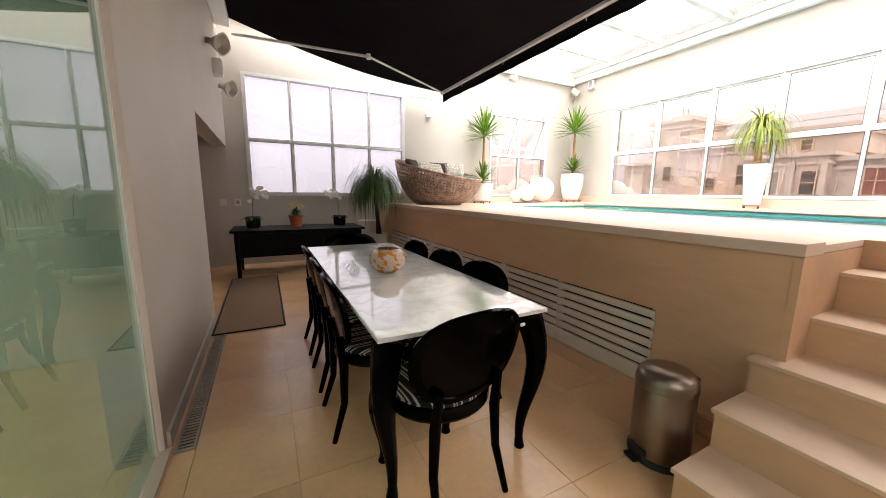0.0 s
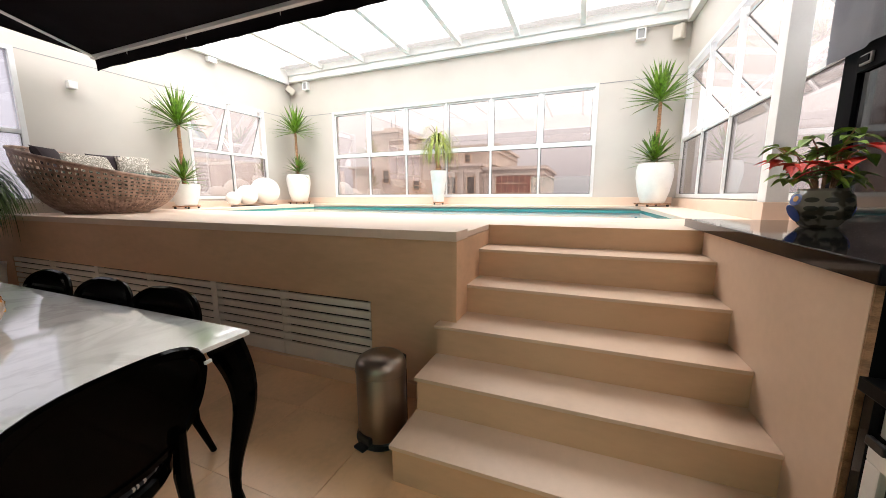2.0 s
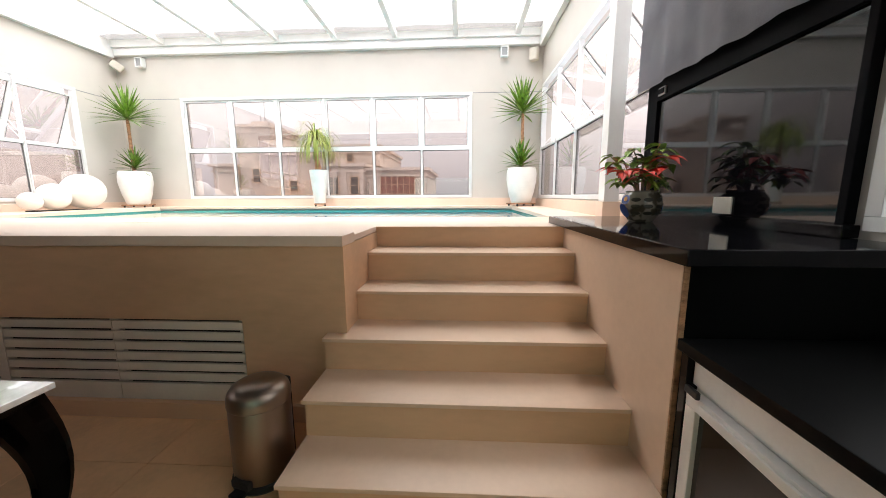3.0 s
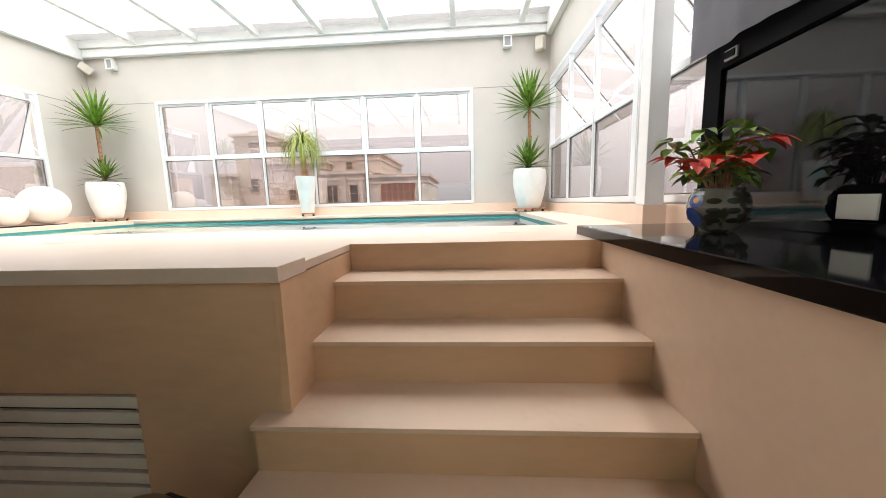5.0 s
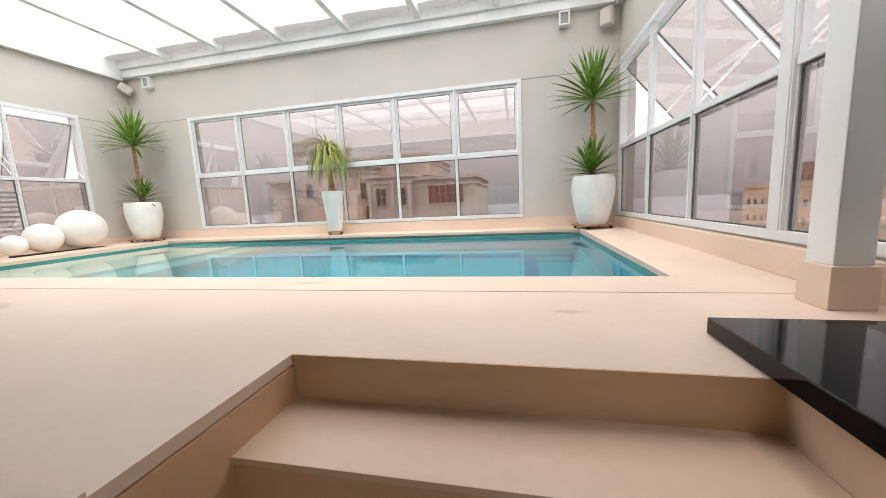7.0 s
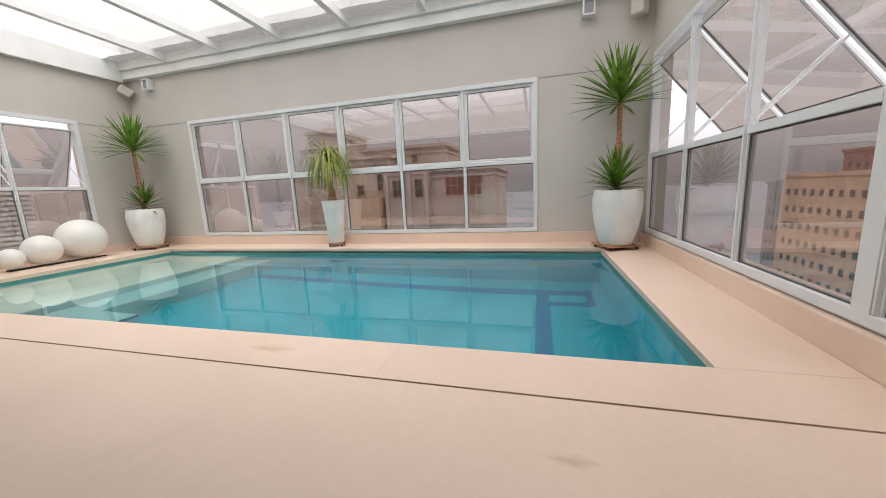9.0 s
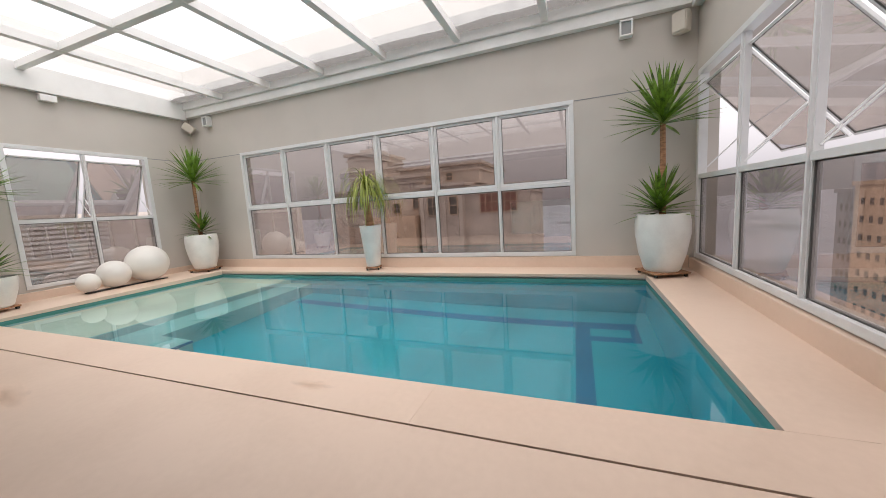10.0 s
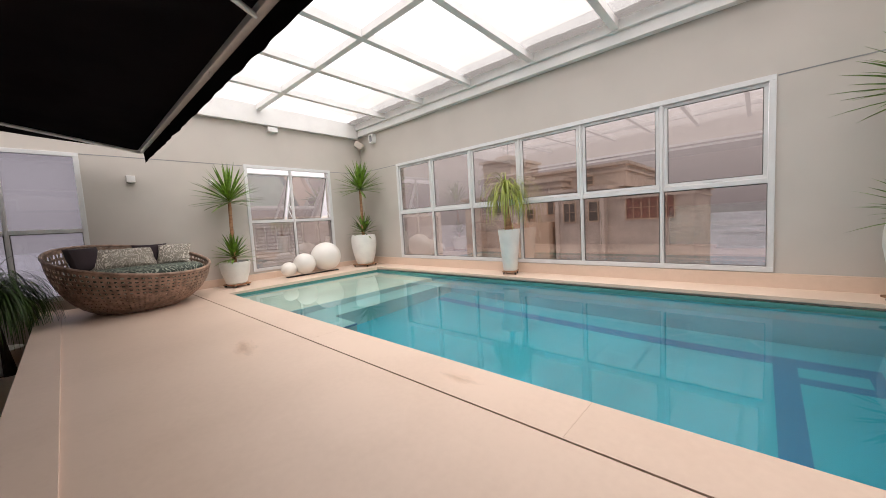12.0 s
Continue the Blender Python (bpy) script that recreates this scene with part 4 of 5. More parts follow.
part("back_strip", boxed(-0.137, -0.122, -0.055, 0.055, 0.03, 0.36, bevel=0.006), PLASTIC, pb)
part("hinge", boxed(-0.150, -0.118, -0.045, 0.045, 0.355, 0.435, bevel=0.012), PLASTIC, pb)

# rug
bm = boxed(1.985, 2.585, 4.985, 7.25, 0.0045, 0.012, bevel=0.003)
rug = thing("rug", "brown woven runner rug on the floor", "rug")
part("weave", bm, RUG, rug)
for a in ((1.98, 2.0, 4.98, 7.255), (2.573, 2.593, 4.98, 7.255)):
    part("binding", boxed(*a, 0.004, 0.0135, bevel=0.003), BLACK_WOOD, rug)
for a in ((2.001, 2.572, 4.978, 4.996), (2.001, 2.572, 7.238, 7.256)):
    part("binding", boxed(*a, 0.004, 0.0135, bevel=0.003), BLACK_WOOD, rug)

# console table
con = thing("console_table", "black wooden console table with deep drawers", "console")
part("top", boxed(2.0, 3.96, 7.18, 8.02, 0.685, 0.72, bevel=0.005), BLACK_WOOD, con)
part("body", boxed(2.07, 3.90, 7.26, 7.98, 0.31, 0.684, bevel=0.004), BLACK_WOOD, con)
for k in range(3):
    a = 2.10 + k * 0.595
    d = part("drawer_front", boxed(a, a + 0.57, 7.245, 7.26, 0.34, 0.665, bevel=0.004), BLACK_WOOD, con)
    part("knob", lathe(bmesh.new(), [(0.0, 0.0), (0.008, 0.0), (0.014, 0.016), (0.0, 0.022)], 12), DARK_FRAME, d, m=pose(a + 0.285, 7.244, 0.53, 90, 0, 0))
for x in (2.05, 3.84):
    for y in (7.22, 7.92):
        part("leg", tube(bmesh.new(), [(x + 0.035, y + 0.035, 0.685), (x + 0.035, y + 0.035, 0.0)], [0.05, 0.035], 4), BLACK_WOOD, con)


# ---- plants ----
def sword_crown(n, rmax, width, seed, up0=1.45, droop=0.32):
    """A rosette of stiff sword leaves round the origin."""
    r, bm = random.Random(seed), bmesh.new()
    for k in range(n):
        t = (k + 0.5) / n
        el = up0 - t * (up0 + 0.12) + r.uniform(-0.13, 0.13)
        a = k * 2.39996 + r.uniform(-0.2, 0.2)
        d = Vector((math.cos(a) * math.cos(el), math.sin(a) * math.cos(el), math.sin(el)))
        blade(bm, Vector((0, 0, 0.08 * (1 - t))) + d * 0.01, d, rmax * r.uniform(0.82, 1.08), width, droop * r.uniform(0.4, 1.2), 5)
    return bm


def hanging_crown(n, length, width, seed, droop=2.6, up=0.35):
    """A fountain of long thin hanging leaves."""
    r, bm = random.Random(seed), bmesh.new()
    for k in range(n):
        el = r.uniform(up, 1.45)
        a = r.uniform(0, 6.283)
        d = Vector((math.cos(a) * math.cos(el), math.sin(a) * math.cos(el), math.sin(el)))
        blade(bm, d * 0.02 + Vector((0, 0, r.uniform(-0.03, 0.05))), d, length * r.uniform(0.65, 1.1), width * r.uniform(0.7, 1.2), droop * r.uniform(0.6, 1.35), 12, 0.15)
    return bm


EGG = [(0.0, 0.0), (0.165, 0.0), (0.182, 0.02), (0.235, 0.2), (0.272, 0.42), (0.273, 0.53), (0.258, 0.63), (0.25, 0.645), (0.235, 0.64), (0.235, 0.58), (0.0, 0.575)]


def tray(parent, z, r):
    """A wheeled plant caddy."""
    part("caddy", boxed(-r, r, -r, r, 0.035, 0.055, bevel=0.006), BARK, parent, "wooden wheeled caddy", m=pose(0, 0, z, 0, 0, 20))
    for a in range(4):
        t = radians(45 + 90 * a + 20)
        part("wheel", lathe(bmesh.new(), [(0.0, -0.012), (0.018, -0.012), (0.018, 0.012), (0.0, 0.012)], 12), PLASTIC, parent, m=pose(math.cos(t) * r * 1.15, math.sin(t) * r * 1.15, z + 0.018, 90, 0, 30))


def yucca(x, y, label, pot_profile, pot_seg, rim, crowns, trunk_top, lean, seed, tr):
    p = thing("potted_yucca", label, "potted plant", "yucca plants by the pool", m=pose(x, y, deck_z(x)))
    tray(p, 0, tr)
    part("pot", lathe(bmesh.new(), [(r, z + 0.055) for r, z in pot_profile], pot_seg), CERAMIC, p, "white ceramic pot")
    part("soil", lathe(bmesh.new(), [(0.0, rim + 0.02), (0.7 * tr + 0.1, rim + 0.02), (0.7 * tr + 0.1, rim + 0.032), (0.0, rim + 0.04)], 20), SOIL, p)
    lx, ly = lean
    part("trunk", tube(bmesh.new(), [(0, 0, rim), (lx * 0.2, ly * 0.2, rim + (trunk_top - rim) * 0.5), (lx, ly, trunk_top)], [0.036, 0.029, 0.026], 10), BARK, p)
    for k, (dx, dy, z, n, r, w) in enumerate(crowns):
        part("crown", sword_crown(n, r, w, seed + k), LEAF, p, "spiky green leaves", m=pose(dx, dy, z))
    return p


yucca(9.40, 7.84, "tall two-headed yucca in a rounded white pot", EGG, 36, 0.63, [(0.0, 0.0, 1.67, 76, 0.60, 0.046), (0.02, 0.0, 0.73, 50, 0.42, 0.048)], 1.70, (0.0, 0.0), 11, 0.2)
yucca(9.40, 0.27, "large two-headed yucca in a rounded white pot", EGG, 36, 0.63, [(0.03, 0.0, 1.66, 78, 0.60, 0.048), (-0.02, 0.03, 0.71, 56, 0.46, 0.052)], 1.69, (0.03, 0.0), 23, 0.2)
yucca(6.83, 7.99, "slender two-headed yucca in a small white pot", [(0.0, 0.0), (0.14, 0.0), (0.16, 0.02), (0.215, 0.2), (0.235, 0.34), (0.232, 0.38), (0.22, 0.38), (0.215, 0.33), (0.0, 0.325)], 36, 0.38,
      [(0.02, 0.02, 1.44, 76, 0.60, 0.044), (0.0, 0.0, 0.48, 50, 0.41, 0.05)], 1.48, (0.02, 0.02), 37, 0.15)

pt = thing("potted_ponytail_palm", "ponytail palm in a tall tapered white pot", "potted plant", m=pose(9.62, 4.22, RIM))
tray(pt, 0, 0.11)
part("pot", lathe(bmesh.new(), [(0.0, 0.06), (0.105, 0.06), (0.11, 0.07), (0.17, 0.69), (0.172, 0.71), (0.16, 0.71), (0.155, 0.66), (0.0, 0.655)], 32), CERAMIC, pt, "tall white pot")
part("soil", lathe(bmesh.new(), [(0.0, 0.655), (0.152, 0.655), (0.15, 0.668), (0.0, 0.675)], 20), SOIL, pt)
part("trunk", tube(bmesh.new(), [(0, 0, 0.66), (0.0, 0.01, 0.95), (0.0, 0.02, 1.22)], [0.07, 0.035, 0.028], 10), BARK, pt)
part("crown", hanging_crown(260, 0.72, 0.014, 51, 7.0), LEAF_PALE, pt, "hanging pale green leaves", m=pose(0, 0.02, 1.24))

pp = thing("potted_ponytail_palm", "dark ponytail palm in a white floor pot beside the console", "potted plant", m=pose(4.33, 7.62, 0))
part("pot", lathe(bmesh.new(), [(0.0, 0.0), (0.12, 0.0), (0.13, 0.01), (0.165, 0.50), (0.175, 0.555), (0.16, 0.56), (0.15, 0.51), (0.0, 0.50)], 32), CERAMIC, pp, "white pot")
part("soil", lathe(bmesh.new(), [(0.0, 0.50), (0.148, 0.50), (0.145, 0.515), (0.0, 0.52)], 20), SOIL, pp)
part("trunk", tube(bmesh.new(), [(0, 0, 0.5), (-0.02, 0.0, 0.8), (-0.06, 0, 1.2)], [0.06, 0.035, 0.028], 10), SOIL, pp, "dark trunk")
part("crown", hanging_crown(620, 0.95, 0.015, 61, 7.5, 0.85), LEAF_DEEP, pp, "hanging dark green leaves", m=pose(-0.07, 0, 1.33))
tagged(part("flower_pot", lathe(bmesh.new(), [(0.0, 0.0), (0.13, 0.0), (0.15, 0.02), (0.18, 0.70), (0.19, 0.76), (0.17, 0.76), (0.16, 0.7), (0.0, 0.69)], 32, (4.24, 8.10, 0)), CERAMIC), "tall empty white pot in the corner", "pot")


def orchid(x, y, label, lean, seed):
    o = thing("potted_orchid", label, "potted plant", "plants on the console", m=pose(x, y, 0.72) @ Matrix.Diagonal((1.2, 1.2, 1.06, 1)))
    r = random.Random(seed)
    part("pot", lathe(bmesh.new(), [(0.0, 0.0), (0.07, 0.0), (0.085, 0.03), (0.095, 0.16), (0.088, 0.165), (0.08, 0.14), (0.0, 0.14)], 24), DARK_POT, o, "dark glazed pot")
    bm = bmesh.new()
    for k in range(6):
        a = k * 1.05 + 0.4
        ovate(bm, (0, 0, 0.14), (math.cos(a), math.sin(a), 0.55), r.uniform(0.14, 0.2), 0.06, 1.2)
    part("leaves", bm, LEAF_DEEP, o)
    pts = [(0, 0, 0.14), (lean * 0.05, 0, 0.38), (lean * 0.25, -0.02, 0.55), (lean * 0.55, -0.04, 0.58), (lean * 0.8, -0.06, 0.50)]
    part("stem", tube(bmesh.new(), pts, 0.004, 6), LEAF_DEEP, o)
    for k in range(19):
        t = 0.35 + 0.65 * k / 18
        i = min(int(t * 4), 3)
        p = Vector(pts[i]).lerp(Vector(pts[i + 1]), t * 4 - i) + Vector((r.uniform(-0.05, 0.05), -0.02 + r.uniform(-0.04, 0.02), r.uniform(-0.08, 0.03)))
        bm = bmesh.new()
        for j in range(5):
            a = j * 1.2566 + r.uniform(-0.2, 0.2)
            ovate(bm, p, (math.cos(a), -0.35, math.sin(a)), 0.034, 0.036, 0.6, (0, 1, 0))
        part("flower", bm, PETAL_WHITE, o)
    return o


orchid(2.30, 7.66, "white orchid in a dark pot on the console", 0.2, 3)
orchid(3.64, 7.70, "drooping white orchid in a dark pot on the console", -0.22, 4)
fl = thing("potted_flowers", "yellow flowers in an orange pot on the console", "potted plant", "plants on the console", m=pose(2.93, 7.68, 0.72) @ Matrix.Scale(1.3, 4))
part("pot", lathe(bmesh.new(), [(0.0, 0.0), (0.065, 0.0), (0.085, 0.13), (0.09, 0.14), (0.08, 0.14), (0.075, 0.12), (0.0, 0.12)], 24), TERRACOTTA, fl, "orange pot")
r = random.Random(9)
bm, bm2 = bmesh.new(), bmesh.new()
for k in range(60):
    a, e = r.uniform(0, 6.28), r.uniform(0.1, 1.4)
    d = Vector((math.cos(a) * math.cos(e), math.sin(a) * math.cos(e), math.sin(e)))
    ovate(bm, Vector((0, 0, 0.13)) + d * 0.03, d, r.uniform(0.06, 0.11), 0.04, 0.5)
for k in range(40):
    a, e = r.uniform(0, 6.28), r.uniform(0.5, 1.5)
    p = Vector((math.cos(a) * math.cos(e) * 0.12, math.sin(a) * math.cos(e) * 0.12, 0.14 + math.sin(e) * 0.13))
    for j in range(5):
        t = j * 1.2566
        ovate(bm2, p + Vector((0, 0, 0.03)), (math.cos(t), math.sin(t), 0.5), 0.027, 0.024, 0.1)
part("foliage", bm, LEAF_DEEP, fl)
part("blossoms", bm2, PETAL_YELLOW, fl)

# ---- globes and daybed on the deck ----
globes = thing("globe_lamp_rail", "dark base rail under the garden globes", "rail")
part("rail", boxed(7.68, 8.77, 7.92, 8.0, deck_z(7.68), deck_z(8.77) + 0.012, bevel=0.004), PLASTIC, globes)
for x, y, rr, s in ((8.53, 7.98, 0.30, "large"), (8.05, 7.96, 0.21, "medium"), (7.73, 7.96, 0.14, "small")):
    bm = lathe(bmesh.new(), [(0.0, 0.0)] + [(rr * math.sin(a), rr - rr * 0.985 * math.cos(a)) for a in (0.35 + k * (math.pi - 0.35) / 18 for k in range(18))] + [(0.0, rr * 1.985)], 40)
    tagged(part("globe_lamp", bm, GLOBE, m=pose(x, y, deck_z(8.77) + 0.012)), s + " white plastic garden globe beside the pool", "globe", "white globes")

DBX, DBY = 5.50, 7.52
db = thing("daybed", "round woven rattan daybed in a bowl shape", "daybed", m=pose(DBX, DBY, DECK))


def bowl(a, h):
    """A point of the daybed's shell at a turn a and a height share h."""
    top = 0.64 + 0.20 * math.cos(a - radians(122))
    r = 0.42 + 0.41 * math.sin(min(h, 1.0) * math.pi / 2 * 0.92) ** 0.8
    return Vector((r * math.cos(a), r * math.sin(a) * 0.98, 0.02 + top * h * (0.35 + 0.65 * h ** 0.5)))


def ribbon(bm, pts, outs, w, t):
    prev = None
    for p, (o, s) in zip(pts, outs):
        row = [bm.verts.new(p + s * w / 2 - o * t), bm.verts.new(p + s * w / 2 + o * t), bm.verts.new(p - s * w / 2 + o * t), bm.verts.new(p - s * w / 2 - o * t)]
        if prev:
            for k in range(4):
                bm.faces.new((prev[k], prev[(k + 1) % 4], row[(k + 1) % 4], row[k]))
        prev = row


bm = bmesh.new()
NR = 84
for k in range(NR):
    a = 2 * math.pi * k / NR
    pts = [bowl(a, i / 12) for i in range(13)]
    o, s = Vector((math.cos(a), math.sin(a), 0)), Vector((-math.sin(a), math.cos(a), 0))
    ribbon(bm, [p + o * 0.004 * (1 if (i + k) % 2 else -1) for i, p in enumerate(pts)], [(o, s)] * 13, 0.028, 0.004)
for j in range(13):
    h = 0.03 + j * 0.078
    pts, outs = [], []
    for k in range(NR + 1):
        a = 2 * math.pi * k / NR
        o = Vector((math.cos(a), math.sin(a), 0))
        p, q = bowl(a, h), bowl(a, min(h + 0.05, 1))
        pts.append(p), outs.append((o, (q - p).normalized()))
    ribbon(bm, pts, outs, 0.030 if j else 0.06, 0.005)
weave = part("weave", bm, RATTAN, db, "open woven brown rattan shell", smooth=False)
bm = tube(bmesh.new(), [bowl(2 * math.pi * k / 72, 1.0) for k in range(73)], 0.019, 8, cap=False)
part("rim", bm, RATTAN, db)
part("foot_ring", lathe(bmesh.new(), [(0.0, 0.0), (0.43, 0.0), (0.445, 0.012), (0.44, 0.03), (0.0, 0.03)], 40), RATTAN, db)
part("mattress", lathe(bmesh.new(), [(0.0, 0.20), (0.52, 0.22), (0.66, 0.30), (0.75, 0.42), (0.745, 0.50), (0.70, 0.535), (0.58, 0.548), (0.0, 0.55)], 48), CUSHION, db, "dark green leaf-print round cushion")


def pillow(w, h, t):
    bm = bmesh.new()
    n = 14
    for side in (1, -1):
        g = []
        for i in range(n + 1):
            row = []
            for j in range(n + 1):
                u, v = 2 * i / n - 1, 2 * j / n - 1
                k = ((1 - u ** 4) * (1 - v ** 4)) ** 0.6
                pinch = 1 - 0.07 * (u * u + v * v) * (1 - abs(u * v))
                row.append(bm.verts.new((u * w / 2 * pinch, side * t / 2 * k, v * h / 2 * pinch)))
            g.append(row)
        for i in range(n):
            for j in range(n):
                bm.faces.new((g[i][j], g[i + 1][j], g[i + 1][j + 1], g[i][j + 1]))
    bmesh.ops.remove_doubles(bm, verts=bm.verts, dist=1e-4)
    return bm


for name, label, mt, w, h, t, m in (
        ("pillow", "long pale leaf-print pillow in the daybed", PILLOW, 0.78, 0.34, 0.16, pose(DBX - 0.12, DBY + 0.25, DECK + 0.66, -38, 0, 8)),
        ("pillow", "square pale leaf-print pillow in the daybed", PILLOW, 0.40, 0.36, 0.15, pose(DBX + 0.46, DBY + 0.20, DECK + 0.67, -36, 0, -22)),
        ("pillow", "dark plum pillow in the daybed", PILLOW_DARK, 0.42, 0.34, 0.14, pose(DBX - 0.46, DBY + 0.16, DECK + 0.69, -20, 0, 40)),
        ("pillow", "dark plum pillow at the back of the daybed", PILLOW_DARK, 0.40, 0.32, 0.12, pose(DBX + 0.22, DBY + 0.40, DECK + 0.69, -24, 0, -5))):
    tagged(part(name, pillow(w, h, t), mt, m=m), label, "pillow", "pillows in the daybed")

# ---- bar ----
BX0 = 3.955
bar = thing("bar_counter", "raised black granite bar counter with a stone side", "counter")
part("top", boxed(3.87, 5.645, SOUTH + 0.01, 0.665, 1.082, 1.138, bevel=0.004), GRANITE, bar, "polished black granite top")
part("body", boxed(BX0, 5.41, SOUTH + 0.02, 0.601, 0.0, 1.081), LAMINATE, bar, smooth=False)
part("stone_side", boxed(BX0 - 0.005, 5.40, 0.603, SY, 0.0, 1.0815, bevel=0.002), STEP_SHADED, bar, "beige stone side panel")
part("edge_strip", boxed(BX0 - 0.012, BX0 - 0.005, 0.605, 0.623, 0.0, 1.081), BARK, bar)
low = thing("worktop", "low black granite worktop", "worktop")
part("slab", boxed(2.2, BX0 - 0.014, SOUTH + 0.01, 0.625, 0.775, 0.815, bevel=0.004), LAMINATE, low)
part("side_panel", boxed(2.2, 2.24, SOUTH + 0.02, 0.62, 0.0, 0.774), GRANITE, low)
part("side_panel", boxed(3.885, 3.915, SOUTH + 0.02, 0.62, 0.0, 0.774), GRANITE, low)
part("back_panel", boxed(2.24, 3.885, SOUTH + 0.02, SOUTH + 0.05, 0.0, 0.774), GRANITE, low)
sink = thing("sink", "satin steel sink set in the worktop", "sink")
part("rim", bar_rect(bmesh.new(), 0, 0.55, 0, 0.4, 0.03, -0.004, 0.004, 0.002), STEEL_PALE, sink, m=pose(2.75, 0.12, 0.82, 90, 0, 0))
part("basin", boxed(2.78, 3.27, 0.15, 0.49, 0.8155, 0.818), STEEL, sink)
co = thing("beverage_cooler", "stainless steel glass-door beverage cooler under the worktop", "cooler")
part("body", boxed(3.30, 3.88, SOUTH + 0.06, 0.585, 0.02, 0.77, bevel=0.004), STEEL_PALE, co)
part("control_panel", boxed(3.30, 3.88, 0.586, 0.60, 0.68, 0.77, bevel=0.003), STEEL_PALE, co)
dr = part("door", bar_rect(bmesh.new(), 3.31, 3.87, 0.06, 0.665, 0.05, 0.59, 0.625, 0.005), STEEL_PALE, co)
part("glass", boxed(3.35, 3.83, 0.602, 0.608, 0.10, 0.625), DARK_GLASS, dr)
part("handle", boxed(3.33, 3.79, 0.626, 0.636, 0.625, 0.655, bevel=0.004), STEEL_PALE, dr)
part("hinge_cap", boxed(3.80, 3.86, 0.626, 0.64, 0.665, 0.69, bevel=0.004), PLASTIC, dr)

dg = thing("dark_glass_screen", "black framed dark glass screen behind the bar", "screen")
part("glass", boxed(4.21, 5.60, SOUTH + 0.03, SOUTH + 0.042, 1.19, 2.05), DARK_GLASS, dg)
part("side_frame", boxed(5.58, 5.715, SOUTH + 0.001, SOUTH + 0.06, 1.139, 2.85, bevel=0.004), DARK_FRAME, dg)
part("side_frame", boxed(4.18, 4.215, SOUTH + 0.001, SOUTH + 0.045, 1.19, 2.85, bevel=0.004), DARK_FRAME, dg)
part("top_frame", boxed(4.216, 5.579, SOUTH + 0.001, SOUTH + 0.07, 2.0, 2.85, bevel=0.004), DARK_FRAME, dg)
part("bottom_ledge", boxed(4.16, 5.579, SOUTH + 0.001, SOUTH + 0.065, 1.139, 1.19, bevel=0.003), GRANITE, dg)
sw = thing("wall_socket", "white socket box on the black frame", "socket")
part("plate", boxed(5.44, 5.53, SOUTH + 0.0715, SOUTH + 0.085, 2.025, 2.08, bevel=0.003), GREY_MESH, sw)
part("rocker", boxed(5.45, 5.52, SOUTH + 0.085, SOUTH + 0.092, 2.035, 2.07, bevel=0.002), DARK_FRAME, sw)
sk = thing("wall_socket", "ivory socket plate on the dark glass", "socket")
part("plate", boxed(4.75, 4.89, SOUTH + 0.043, SOUTH + 0.052, 1.20, 1.295, bevel=0.003), SOCKET, sk)

# hanging grey cloth over the bar
bm = bmesh.new()
prev = None
for j in range(91):
    x = 5.765 - 2.3 * j / 90
    row = []
    for i in range(9):
        z = 2.10 + 0.82 * i / 8
        f = 0.012 * math.sin(j * 0.42 + 0.8 * math.sin(j * 0.13)) + 0.006 * math.sin(j * 0.9 + i * 0.3)
        row.append(bm.verts.new((x, -0.03 + f * (1 - i / 10), z + 0.004 * math.sin(j * 0.1) * (1 - i / 8))))
    if prev:
        for i in range(8):
            bm.faces.new((prev[i], prev[i + 1], row[i + 1], row[i]))
    prev = row
bmesh.ops.solidify(bm, geom=bm.faces[:], thickness=0.003)
cl = thing("cloth_blind", "grey cloth blind hanging above the bar", "blind")
part("cloth", bm, CLOTH, cl)
part("head_rail", boxed(3.4, 5.79, -0.075, 0.015, 2.92, 3.0, bevel=0.01), DARK_FRAME, cl)
part("bracket", boxed(4.34, 4.38, SOUTH + 0.002, -0.076, 2.94, 2.98), DARK_FRAME, cl)
part("bracket", boxed(5.62, 5.66, SOUTH + 0.002, -0.076, 2.94, 2.98), DARK_FRAME, cl)

# poinsettia in a painted pot on the bar
ps = thing("potted_poinsettia", "red poinsettia in a painted majolica pot on the bar", "potted plant", m=pose(5.09, 0.21, 1.138))
pot = part("pot", lathe(bmesh.new(), [(0.0, 0.0), (0.075, 0.0), (0.085, 0.008), (0.125, 0.06), (0.14, 0.12), (0.13, 0.17), (0.11, 0.198), (0.112, 0.21), (0.098, 0.21), (0.10, 0.18), (0.0, 0.175)], 40), MAJOLICA, ps, "glazed pot painted in blue and ochre", m=Matrix.Diagonal((0.87, 0.87, 0.94, 1)))
def patch(nm, mt, deg, zz, w, h):
    """A painted oval that lies on the pot's belly."""
    a = radians(deg)
    rr = 0.125 + 0.015 * math.sin(min(zz / 0.12, 1.6) * 1.57) - 0.002
    d = lathe(bmesh.new(), [(0.0, 0.0), (1.0, 0.0), (0.85, 0.001), (0.0, 0.0018)], 20, sx=h, sy=w)
    part(nm, d, mt, pot, m=pose(rr * math.cos(a), rr * math.sin(a), zz) @ pose(0, 0, 0, 0, 0, deg) @ pose(0, 0, 0, 0, 90 + (28 if zz < 0.09 else -12 if zz > 0.13 else 4), 0))


